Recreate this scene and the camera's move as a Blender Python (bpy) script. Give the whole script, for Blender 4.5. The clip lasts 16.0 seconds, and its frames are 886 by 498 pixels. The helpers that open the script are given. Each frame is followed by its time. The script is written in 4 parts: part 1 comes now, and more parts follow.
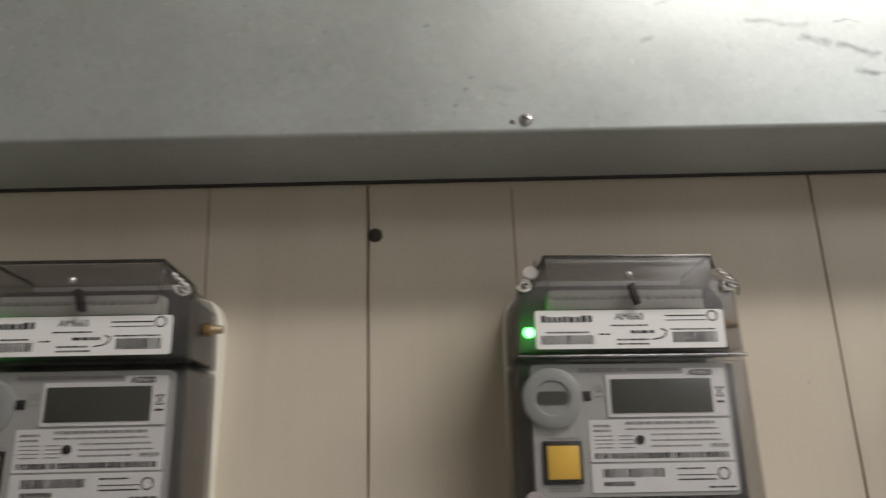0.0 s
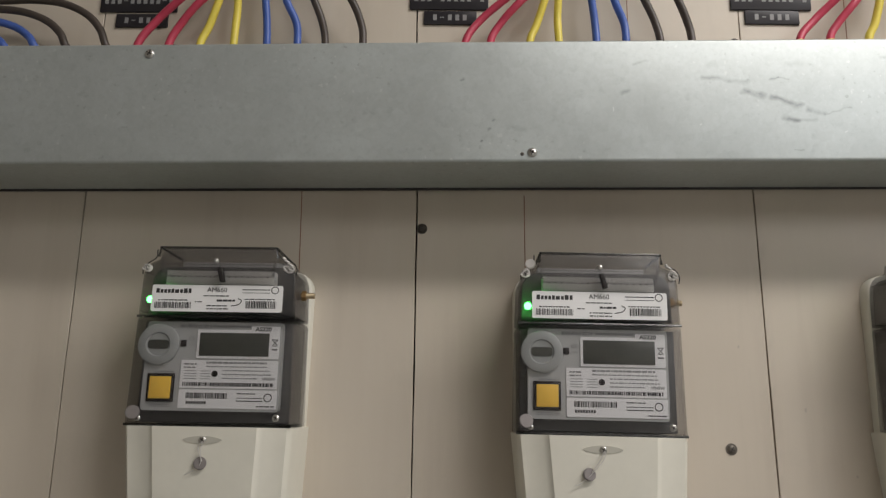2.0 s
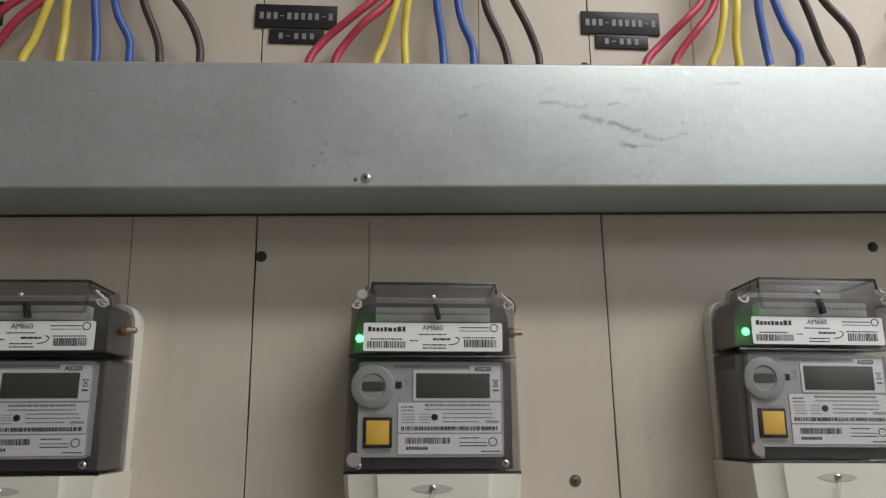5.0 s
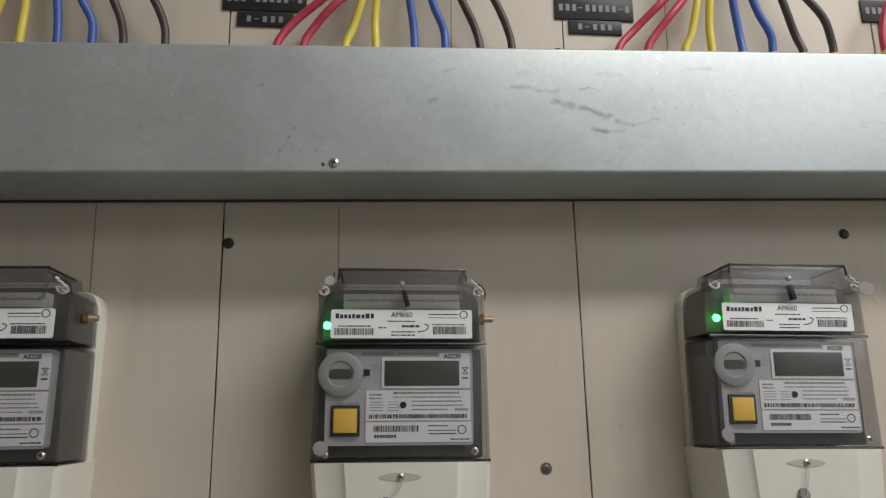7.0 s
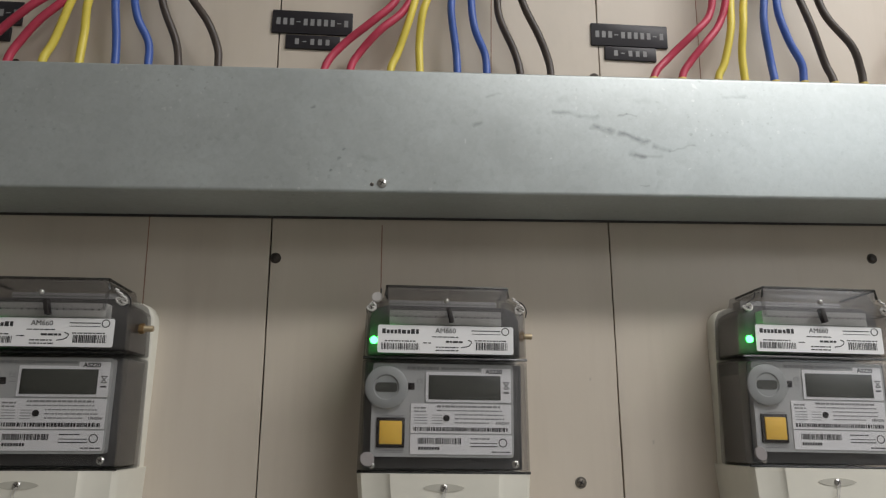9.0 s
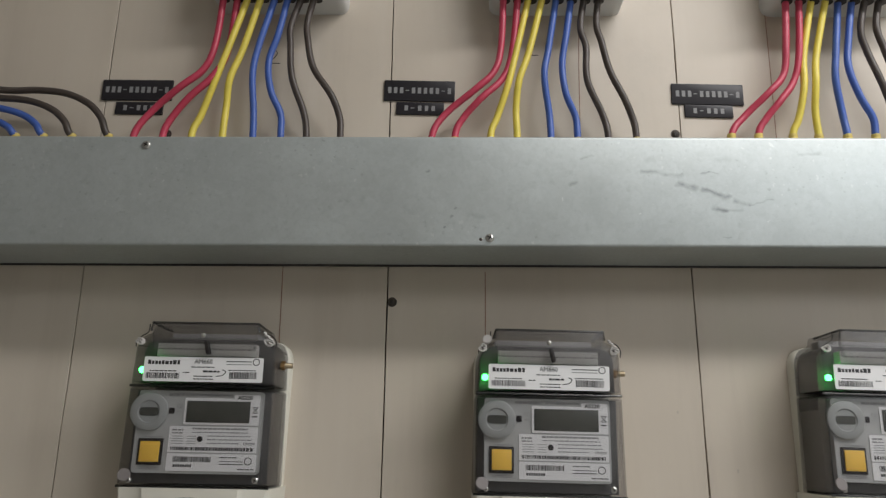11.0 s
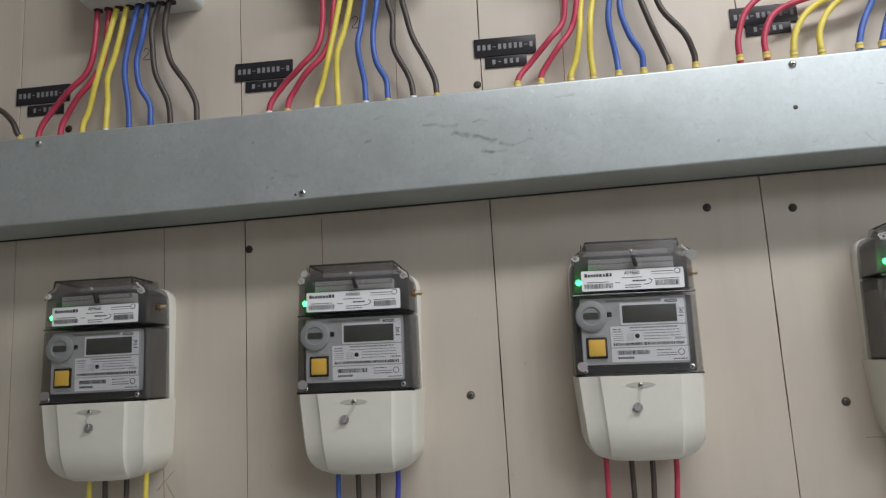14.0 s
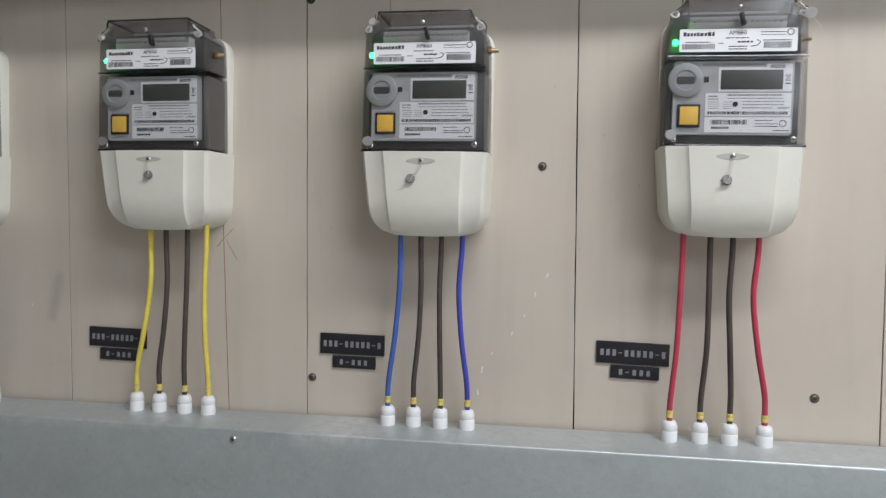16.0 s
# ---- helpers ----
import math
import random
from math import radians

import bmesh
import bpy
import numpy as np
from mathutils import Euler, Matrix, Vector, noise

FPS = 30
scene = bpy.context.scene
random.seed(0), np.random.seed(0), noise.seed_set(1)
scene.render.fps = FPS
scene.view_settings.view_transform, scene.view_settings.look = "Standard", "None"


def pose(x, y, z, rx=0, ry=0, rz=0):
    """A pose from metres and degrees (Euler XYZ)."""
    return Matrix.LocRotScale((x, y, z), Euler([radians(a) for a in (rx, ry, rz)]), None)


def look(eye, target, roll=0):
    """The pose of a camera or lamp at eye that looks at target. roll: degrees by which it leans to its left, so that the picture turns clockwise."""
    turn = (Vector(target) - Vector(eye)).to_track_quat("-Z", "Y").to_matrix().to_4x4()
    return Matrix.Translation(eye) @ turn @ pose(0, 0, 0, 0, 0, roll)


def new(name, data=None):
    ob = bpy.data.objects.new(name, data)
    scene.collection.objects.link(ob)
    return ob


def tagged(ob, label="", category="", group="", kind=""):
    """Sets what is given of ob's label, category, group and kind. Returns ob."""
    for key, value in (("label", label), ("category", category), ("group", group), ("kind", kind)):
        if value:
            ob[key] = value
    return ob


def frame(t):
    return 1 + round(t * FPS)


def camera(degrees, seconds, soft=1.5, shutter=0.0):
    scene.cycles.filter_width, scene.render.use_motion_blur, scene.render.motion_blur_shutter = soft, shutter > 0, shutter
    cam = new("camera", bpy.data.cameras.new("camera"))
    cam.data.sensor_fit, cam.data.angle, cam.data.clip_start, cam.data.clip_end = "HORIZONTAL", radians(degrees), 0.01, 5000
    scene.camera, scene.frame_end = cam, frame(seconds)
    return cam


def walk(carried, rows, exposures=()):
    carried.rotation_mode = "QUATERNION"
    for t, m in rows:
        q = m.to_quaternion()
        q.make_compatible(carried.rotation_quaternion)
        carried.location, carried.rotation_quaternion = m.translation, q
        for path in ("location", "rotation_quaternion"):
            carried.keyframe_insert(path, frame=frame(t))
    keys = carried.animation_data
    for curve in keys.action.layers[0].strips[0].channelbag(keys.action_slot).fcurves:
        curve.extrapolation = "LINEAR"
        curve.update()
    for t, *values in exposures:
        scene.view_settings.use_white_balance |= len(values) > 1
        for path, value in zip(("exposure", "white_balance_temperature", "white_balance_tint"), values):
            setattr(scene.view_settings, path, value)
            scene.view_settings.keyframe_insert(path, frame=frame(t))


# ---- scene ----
cam = camera(62.8, 16.0, soft=1.25, shutter=0.3)
PATH = [
    (0, (-0.016, 0.015, 1.515), (0.053, 1.931, 2.087), -1.8),
    (0.5, (0.083, 0.021, 1.518), (0.16, 1.947, 2.052), -4.5),
    (1, (0.106, -0.027, 1.501), (0.093, 1.916, 1.976), -4.0),
    (1.5, (0.033, -0.115, 1.494), (-0.083, 1.826, 1.959), -1.1),
    (2, (-0.007, -0.166, 1.501), (-0.061, 1.784, 1.939), 0.6),
    (2.5, (0.027, -0.185, 1.514), (-0.069, 1.752, 2.002), -0.4),
    (3, (0.065, -0.159, 1.517), (0.168, 1.773, 2.024), -1.7),
    (3.5, (0.068, -0.148, 1.509), (0.142, 1.788, 2.006), -0.4),
    (4, (0.082, -0.142, 1.511), (0.184, 1.793, 2.007), -0.9),
    (4.2, (0.081, -0.149, 1.521), (0.222, 1.785, 2.01), -1.0),
    (6.3, (0.084, -0.141, 1.516), (0.127, 1.804, 1.982), -0.7),
    (6.5, (0.089, -0.141, 1.517), (0.159, 1.803, 1.981), -1.0),
    (7, (0.093, -0.138, 1.515), (0.247, 1.803, 1.969), -1.2),
    (7.5, (0.087, -0.139, 1.514), (0.293, 1.793, 1.987), -1.4),
    (8, (0.069, -0.152, 1.517), (0.233, 1.78, 2.007), -0.2),
    (8.5, (0.064, -0.159, 1.518), (0.217, 1.776, 2.001), -0.3),
    (9, (0.062, -0.158, 1.517), (0.196, 1.778, 1.999), -0.1),
    (9.5, (0.03, -0.171, 1.531), (0.058, 1.759, 2.059), 0.9),
    (9.7, (0.007, -0.186, 1.521), (-0.11, 1.72, 2.113), 1.5),
    (11.8, (0.04, -0.263, 1.528), (0.064, 1.677, 2.015), 0.3),
    (12, (0.09, -0.272, 1.525), (0.077, 1.67, 2.002), -0.1),
    (12.5, (0.234, -0.312, 1.518), (0.199, 1.656, 1.873), -2.4),
    (13, (0.308, -0.338, 1.505), (0.291, 1.632, 1.848), -3.9),
    (13.5, (0.296, -0.368, 1.493), (0.053, 1.587, 1.838), -3.0),
    (14, (0.305, -0.382, 1.502), (0.075, 1.577, 1.833), -3.2),
    (14.5, (0.305, -0.384, 1.494), (0.175, 1.584, 1.823), -2.2),
    (15, (0.281, -0.391, 1.478), (0.098, 1.581, 1.759), -0.7),
    (15.3, (0.269, -0.377, 1.454), (0.032, 1.604, 1.616), 1.1),
    (15.5, (0.261, -0.367, 1.453), (-0.013, 1.614, 1.513), 1.2),
    (15.9, (0.256, -0.333, 1.409), (-0.094, 1.635, 1.329), 0.7),
    (16, (0.26, -0.331, 1.416), (-0.09, 1.636, 1.325), 0.4),
]
EXPOSURES = [(0.0, 0.13, 6500, 15), (0.5, 0.13, 6450, 15), (1.0, 0.16, 6500, 16), (2.0, 0.14, 6350, 15), (2.5, 0.21, 6250, 14), (3.0, 0.0, 6150, 14), (6.5, -0.04, 6150, 14), (9.5, -0.02, 6150, 14), (12.0, 0.16, 6010, 13), (12.5, 0.03, 5910, 13), (13.0, -0.2, 5910, 14), (13.5, -0.1, 5910, 14), (14.0, 0.05, 5860, 14), (14.5, 0.08, 5860, 14), (15.0, -0.04, 5860, 14), (15.3, 0.05, 5860, 14), (15.6, 0.28, 5870, 14), (16.0, 0.51, 5720, 14)]
walk(cam, [(t, look(eye, target, roll)) for t, eye, target, roll in PATH], EXPOSURES)


# ---- light: ceiling lamps in a closed room ----
world = bpy.data.worlds.new("world")
scene.world = world
world.use_nodes = True
world.node_tree.nodes["Background"].inputs[0].default_value = (0.5, 0.5, 0.5, 1)
world.node_tree.nodes["Background"].inputs[1].default_value = 0.02


def area_lamp(name, place, aim, sx, sy, watts, colour):
    data = bpy.data.lights.new(name, "AREA")
    data.shape, data.size, data.size_y, data.energy, data.color = "RECTANGLE", sx, sy, watts, colour
    ob = new(name, data)
    ob.matrix_world = look(place, aim)
    return ob


area_lamp("ceiling_lamp", (0.92, -0.28, 2.62), (0.86, 0.1, 1.2), 1.2, 0.14, 15.4, (1.0, 0.965, 0.885))
area_lamp("ceiling_lamp_far", (1.86, -1.70, 2.58), (1.6, -1.25, 0.0), 0.9, 1.0, 21, (0.95, 0.975, 0.94))

WALL = 0.49        # front of the boards
DEEP = 0.077       # depth of the wiring troughs


# ---- materials ----
class Nodes:
    """A small wrapper for building node trees."""

    def __init__(self, name):
        self.mat = bpy.data.materials.new(name)
        self.mat.use_nodes = True
        self.tree = self.mat.node_tree
        self.bsdf = self.tree.nodes["Principled BSDF"]
        self.out = self.tree.nodes["Material Output"]

    def add(self, kind, **inputs):
        n = self.tree.nodes.new(kind)
        for k, v in inputs.items():
            self.put(n.inputs[k.replace("_", " ")], v)
        return n

    def put(self, socket, v):
        if isinstance(v, bpy.types.NodeSocket):
            self.tree.links.new(v, socket)
        else:
            socket.default_value = v

    def math(self, op, a, b=None, c=None, clamp=False):
        n = self.tree.nodes.new("ShaderNodeMath")
        n.operation, n.use_clamp = op, clamp
        for i, v in enumerate((a, b, c)):
            if v is not None:
                self.put(n.inputs[i], v)
        return n.outputs[0]

    def place(self):
        return self.tree.nodes.new("ShaderNodeNewGeometry").outputs["Position"]

    def local(self):
        return self.tree.nodes.new("ShaderNodeTexCoord").outputs["Object"]

    def noise(self, vector, scale, detail=4, rough=0.55):
        n = self.tree.nodes.new("ShaderNodeTexNoise")
        self.put(n.inputs["Vector"], vector)
        n.inputs["Scale"].default_value, n.inputs["Detail"].default_value, n.inputs["Roughness"].default_value = scale, detail, rough
        return n.outputs["Fac"]

    def ramp(self, fac, stops):
        n = self.tree.nodes.new("ShaderNodeValToRGB")
        self.put(n.inputs[0], fac)
        while len(n.color_ramp.elements) < len(stops):
            n.color_ramp.elements.new(0.5)
        for e, (p, c) in zip(n.color_ramp.elements, stops):
            e.position = p
            e.color = (*c, 1) if len(c) == 3 else c
        return n.outputs[0]

    def mix(self, fac, a, b):
        n = self.tree.nodes.new("ShaderNodeMix")
        n.data_type = "RGBA"
        self.put(n.inputs[0], fac)
        for i, v in ((6, a), (7, b)):
            self.put(n.inputs[i], (*v, 1) if isinstance(v, tuple) and len(v) == 3 else v)
        return n.outputs[2]

    def bump(self, height, strength, distance):
        n = self.tree.nodes.new("ShaderNodeBump")
        n.inputs["Strength"].default_value, n.inputs["Distance"].default_value = strength, distance
        self.put(n.inputs["Height"], height)
        self.put(self.bsdf.inputs["Normal"], n.outputs[0])

    def set(self, **kw):
        for k, v in kw.items():
            v = (*v, 1) if isinstance(v, tuple) and len(v) == 3 else v
            self.put(self.bsdf.inputs[k.replace("_", " ")], v)
        return self

    def stroke(self, xyz, a, b, width, soft=0.5):
        """A mark along the segment a-b (x, z): 1 on it, 0 away from it."""
        ax, az, bx, bz = *a, *b
        ll = (bx - ax) ** 2 + (bz - az) ** 2 + 1e-9
        dx, dz = self.math("SUBTRACT", xyz[0], ax), self.math("SUBTRACT", xyz[2], az)
        t = self.math("DIVIDE", self.math("MULTIPLY_ADD", dx, bx - ax, self.math("MULTIPLY", dz, bz - az)), ll, clamp=True)
        ex = self.math("SUBTRACT", dx, self.math("MULTIPLY", t, bx - ax))
        ez = self.math("SUBTRACT", dz, self.math("MULTIPLY", t, bz - az))
        d = self.math("SQRT", self.math("ADD", self.math("MULTIPLY", ex, ex), self.math("MULTIPLY", ez, ez)))
        n = self.tree.nodes.new("ShaderNodeMapRange")
        self.put(n.inputs[0], d)
        n.inputs[1].default_value, n.inputs[2].default_value = width, width * soft
        n.inputs[3].default_value, n.inputs[4].default_value = 0, 1
        return n.outputs[0]

    def warped(self, amount, scale):
        """Place, shaken by noise, as separate x, y, z."""
        p = self.place()
        n = self.tree.nodes.new("ShaderNodeTexNoise")
        self.put(n.inputs["Vector"], p)
        n.inputs["Scale"].default_value = scale
        v = self.tree.nodes.new("ShaderNodeVectorMath")
        v.operation = "MULTIPLY_ADD"
        self.put(v.inputs[0], n.outputs["Color"])
        v.inputs[1].default_value = (amount,) * 3
        self.put(v.inputs[2], p)
        s = self.tree.nodes.new("ShaderNodeSeparateXYZ")
        self.put(s.inputs[0], v.outputs[0])
        off = amount * 0.5
        return [self.math("SUBTRACT", o, off) for o in s.outputs]


def plain(name, colour, rough=0.45, metal=0.0, vary=0.12, scale=60, bump=0.0, spec=0.5):
    """Paint, plastic or metal with a fine mottling and a broader drift of tone."""
    n = Nodes(name)
    p = n.local()
    f = n.math("ADD", n.math("MULTIPLY", n.noise(p, scale, 5), 0.6), n.math("MULTIPLY", n.noise(p, scale * 0.12, 3), 0.4))
    lo, hi = tuple(c * (1 - vary) for c in colour), tuple(min(1, c * (1 + vary)) for c in colour)
    n.set(Base_Color=n.ramp(f, [(0.3, lo), (0.7, hi)]), Metallic=metal)
    n.bsdf.inputs["Specular IOR Level"].default_value = spec
    n.set(Roughness=n.math("MULTIPLY_ADD", f, 0.16, rough - 0.08))
    if bump:
        n.bump(n.noise(p, scale * 4, 3), bump, 0.0004)
    return n.mat


def board_paint():
    n = Nodes("board_paint")
    p = n.place()
    broad, fine = n.noise(p, 2.3, 4), n.noise(p, 70, 4, 0.6)
    base = n.ramp(broad, [(0.3, (0.550, 0.484, 0.400)), (0.7, (0.612, 0.547, 0.460))])
    base = n.mix(n.math("MULTIPLY", n.ramp(n.noise(p, 11, 6, 0.7), [(0.56, (0, 0, 0)), (0.75, (1, 1, 1))]), 0.22), base, (0.44, 0.405, 0.345))
    # brush drag and run marks down the boards
    drag = n.tree.nodes.new("ShaderNodeVectorMath")
    drag.operation = "MULTIPLY"
    n.put(drag.inputs[0], p)
    drag.inputs[1].default_value = (26, 1, 2.2)
    run = n.noise(drag.outputs[0], 1.0, 5, 0.6)
    base = n.mix(n.math("MULTIPLY", n.ramp(run, [(0.52, (0, 0, 0)), (0.72, (1, 1, 1))]), 0.24), base, (0.42, 0.36, 0.29))
    base = n.mix(n.math("MULTIPLY", n.ramp(run, [(0.30, (1, 1, 1)), (0.46, (0, 0, 0))]), 0.18), base, (0.68, 0.63, 0.55))
    xyz = n.warped(0.006, 90)
    # greasy smear, scratches and rubbed spots on the paint
    dirt = n.stroke(xyz, (-0.382, 1.335), (-0.392, 1.285), 0.011, 0.1)
    base = n.mix(n.math("MULTIPLY", dirt, 0.4), base, (0.30, 0.285, 0.26))
    for a, b, w in (((-0.165, 1.378), (-0.145, 1.398), 0.0008), ((-0.153, 1.385), (-0.14, 1.362), 0.0008), ((0.66, 1.405), (0.80, 1.404), 0.0007)):
        base = n.mix(n.math("MULTIPLY", n.stroke(xyz, a, b, w), 0.7), base, (0.26, 0.19, 0.13))
    for a, b, w in (((0.220, 1.331), (0.219, 1.326), 0.00096), ((0.234, 1.352), (0.232, 1.349), 0.00120), ((0.195, 1.285), (0.194, 1.282), 0.00084),
                    ((0.161, 1.243), (0.160, 1.236), 0.00096), ((0.156, 1.218), (0.156, 1.212), 0.00096), ((0.172, 1.26), (0.171, 1.257), 0.00066),
                    ((0.209, 1.305), (0.208, 1.303), 0.00066), ((-0.42, 1.30), (-0.421, 1.297), 0.00078)):
        base = n.mix(n.math("MULTIPLY", n.stroke(xyz, a, b, w), 0.8), base, (0.80, 0.79, 0.77))
    for a in ((0.238, 1.56), (0.292, 1.505), (0.268, 1.38), (0.31, 1.13), (0.43, 1.61), (-0.02, 1.40), (0.33, 1.45)):
        base = n.mix(n.math("MULTIPLY", n.stroke(xyz, a, (a[0], a[1] + 0.0008), 0.0014, 0.1), 0.45), base, (0.30, 0.27, 0.24))
    n.set(Base_Color=base, Roughness=n.math("MULTIPLY_ADD", fine, 0.18, 0.42))
    n.bump(n.math("ADD", n.math("MULTIPLY", fine, 0.5), n.noise(p, 9, 3)), 0.25, 0.0012)
    return n.mat


def galvanised():
    n = Nodes("galvanised_steel")
    p = n.place()
    v = n.tree.nodes.new("ShaderNodeTexVoronoi")
    n.put(v.inputs["Vector"], p)
    v.inputs["Scale"].default_value = 130
    spangle = n.tree.nodes.new("ShaderNodeSeparateColor")
    n.put(spangle.inputs[0], v.outputs["Color"])
    cloud = n.noise(p, 14, 6, 0.65)
    f = n.math("MULTIPLY_ADD", spangle.outputs[0], 0.14, n.math("MULTIPLY", cloud, 0.86))
    base = n.ramp(f, [(0.3, (0.428, 0.462, 0.456)), (0.7, (0.496, 0.537, 0.533))])
    speck = n.noise(p, 260, 3, 0.65)
    base = n.mix(n.math("MULTIPLY", n.ramp(speck, [(0.54, (0, 0, 0)), (0.66, (1, 1, 1))]), n.math("MULTIPLY", cloud, 0.22)), base, (0.27, 0.295, 0.30))
    base = n.mix(n.math("MULTIPLY", n.ramp(speck, [(0.34, (1, 1, 1)), (0.45, (0, 0, 0))]), n.math("MULTIPLY", cloud, 0.2)), base, (0.62, 0.66, 0.68))
    xyz = n.warped(0.009, 70)
    smear = n.noise(p, 190, 4, 0.7)
    grime = n.ramp(n.noise(p, 120, 3, 0.6), [(0.3, (0.35, 0.35, 0.35)), (0.6, (1, 1, 1))])
    # grey rub marks and small nicks on the front sheet
    for a, b, w, k in (((0.1966, 1.7833), (0.2355, 1.7788), 0.0022, 0.42), ((0.2535, 1.7805), (0.2615, 1.7824), 0.0012, 0.5), ((0.2615, 1.7824), (0.2695, 1.7803), 0.0010, 0.4),
                       ((0.2315, 1.7708), (0.2475, 1.7656), 0.0030, 0.70), ((0.2535, 1.7635), (0.2784, 1.7572), 0.0028, 0.62), ((0.2834, 1.7522), (0.2974, 1.7500), 0.0024, 0.50),
                       ((0.2974, 1.7490), (0.3204, 1.7547), 0.0011, 0.35), ((0.2635, 1.7464), (0.2725, 1.7448), 0.0030, 0.68), ((0.2725, 1.7448), (0.2904, 1.7441), 0.0018, 0.25),
                       ((0.2705, 1.7173), (0.2774, 1.7172), 0.0009, 0.5), ((0.2695, 1.7943), (0.2814, 1.7962), 0.0030, 0.16), ((0.3423, 1.7644), (0.3673, 1.7561), 0.0040, 0.10),
                       ((0.0075, 1.7166), (0.0080, 1.7191), 0.0010, 0.45), ((0.0085, 1.7236), (0.0095, 1.7246), 0.0012, 0.7), ((0.0140, 1.7335), (0.0150, 1.7342), 0.0013, 0.65), ((0.0192, 1.7435), (0.0198, 1.7445), 0.0013, 0.8), ((0.0309, 1.7388), (0.0459, 1.7346), 0.003, 0.18),
                       ((-0.0090, 1.7803), (-0.0070, 1.7813), 0.0016, 0.6), ((0.1287, 1.7696), (0.1337, 1.7705), 0.002, 0.5), ((0.1387, 1.7955), (0.1507, 1.7983), 0.0015, 0.35),
                       ((0.6926, 1.7815), (0.6966, 1.7805), 0.0016, 0.5), ((0.6986, 1.7625), (0.6991, 1.7615), 0.0014, 0.7), ((0.6986, 1.7525), (0.6991, 1.7515), 0.0013, 0.6), ((0.6717, 1.7278), (0.6796, 1.7187), 0.0014, 0.35), ((0.5200, 1.7337), (0.5210, 1.7337), 0.0015, 0.6),
                       ((0.7505, 1.7938), (0.7525, 1.7938), 0.0018, 0.5), ((0.3503, 1.8008), (0.3703, 1.8026), 0.002, 0.3)):
        g = n.math("MULTIPLY", n.math("MULTIPLY", n.stroke(xyz, a, b, w * 1.25, 0.05), k), grime)
        base = n.mix(g, base, (0.13, 0.14, 0.145))
    base = n.mix(n.math("MULTIPLY", n.ramp(n.noise(p, 75, 3, 0.5), [(0.62, (0, 0, 0)), (0.70, (1, 1, 1))]), 0.13), base, (0.22, 0.235, 0.235))
    for a, b in (((0.1195, 1.7550), (0.1195, 1.7520)), ((0.3130, 1.7325), (0.3150, 1.7335)), ((0.1930, 1.7395), (0.1940, 1.7405))):
        base = n.mix(n.math("MULTIPLY", n.stroke(xyz, a, b, 0.0007), 0.35), base, (0.80, 0.82, 0.81))
    # small pits and pale flecks in the zinc, denser where the sheet is rubbed
    pit = n.noise(p, 150, 2, 0.5)
    rubbed = n.ramp(n.noise(p, 6, 3), [(0.46, (0, 0, 0)), (0.62, (1, 1, 1))])
    base = n.mix(n.math("MULTIPLY", n.ramp(pit, [(0.66, (0, 0, 0)), (0.70, (1, 1, 1))]), n.math("MULTIPLY", rubbed, 0.28)), base, (0.20, 0.21, 0.205))
    base = n.mix(n.math("MULTIPLY", n.ramp(pit, [(0.29, (1, 1, 1)), (0.34, (0, 0, 0))]), n.math("MULTIPLY", rubbed, 0.35)), base, (0.70, 0.72, 0.70))
    # pale dust wiped along the lower run
    for a, b, w, k in (((-0.03, 1.1740), (0.045, 1.1760), 0.016, 0.59), ((0.0, 1.1780), (0.02, 1.1780), 0.012, 0.51), ((0.13, 1.1780), (0.30, 1.1790), 0.008, 0.34), ((-0.6, 1.1710), (-0.2, 1.1750), 0.007, 0.37), ((0.45, 1.1820), (0.8, 1.1850), 0.008, 0.42)):
        base = n.mix(n.math("MULTIPLY", n.math("MULTIPLY", n.stroke(xyz, a, b, w, 0.0), k), grime), base, (0.74, 0.74, 0.73))
    n.set(Base_Color=base, Metallic=0.46, Roughness=n.math("MULTIPLY_ADD", speck, 0.08, n.math("MULTIPLY_ADD", f, 0.2, 0.30)))
    n.bump(n.math("ADD", n.noise(p, 5, 2), n.math("MULTIPLY", smear, 0.03)), 0.35, 0.004)
    return n.mat


def smoked(name, tint, gloss=0.08, sheen=0.5):
    """Clear tinted polycarbonate: straight-through light and a little gloss."""
    n = Nodes(name)
    t = n.add("ShaderNodeBsdfTransparent", Color=(*tint, 1))
    g = n.add("ShaderNodeBsdfGlossy", Color=(0.9, 0.9, 0.9, 1), Roughness=0.26)
    fr = n.add("ShaderNodeFresnel", IOR=1.5)
    f = n.math("MULTIPLY_ADD", fr.outputs[0], sheen, n.math("MULTIPLY", n.noise(n.local(), 60, 4), gloss))
    m = n.tree.nodes.new("ShaderNodeMixShader")
    n.put(m.inputs[0], f)
    n.put(m.inputs[1], t.outputs[0])
    n.put(m.inputs[2], g.outputs[0])
    n.put(n.out.inputs[0], m.outputs[0])
    return n.mat


def glowing(name, colour, power):
    n = Nodes(name)
    n.set(Base_Color=colour)
    n.bsdf.inputs["Emission Color"].default_value = (*colour, 1)
    n.bsdf.inputs["Emission Strength"].default_value = power
    return n.mat


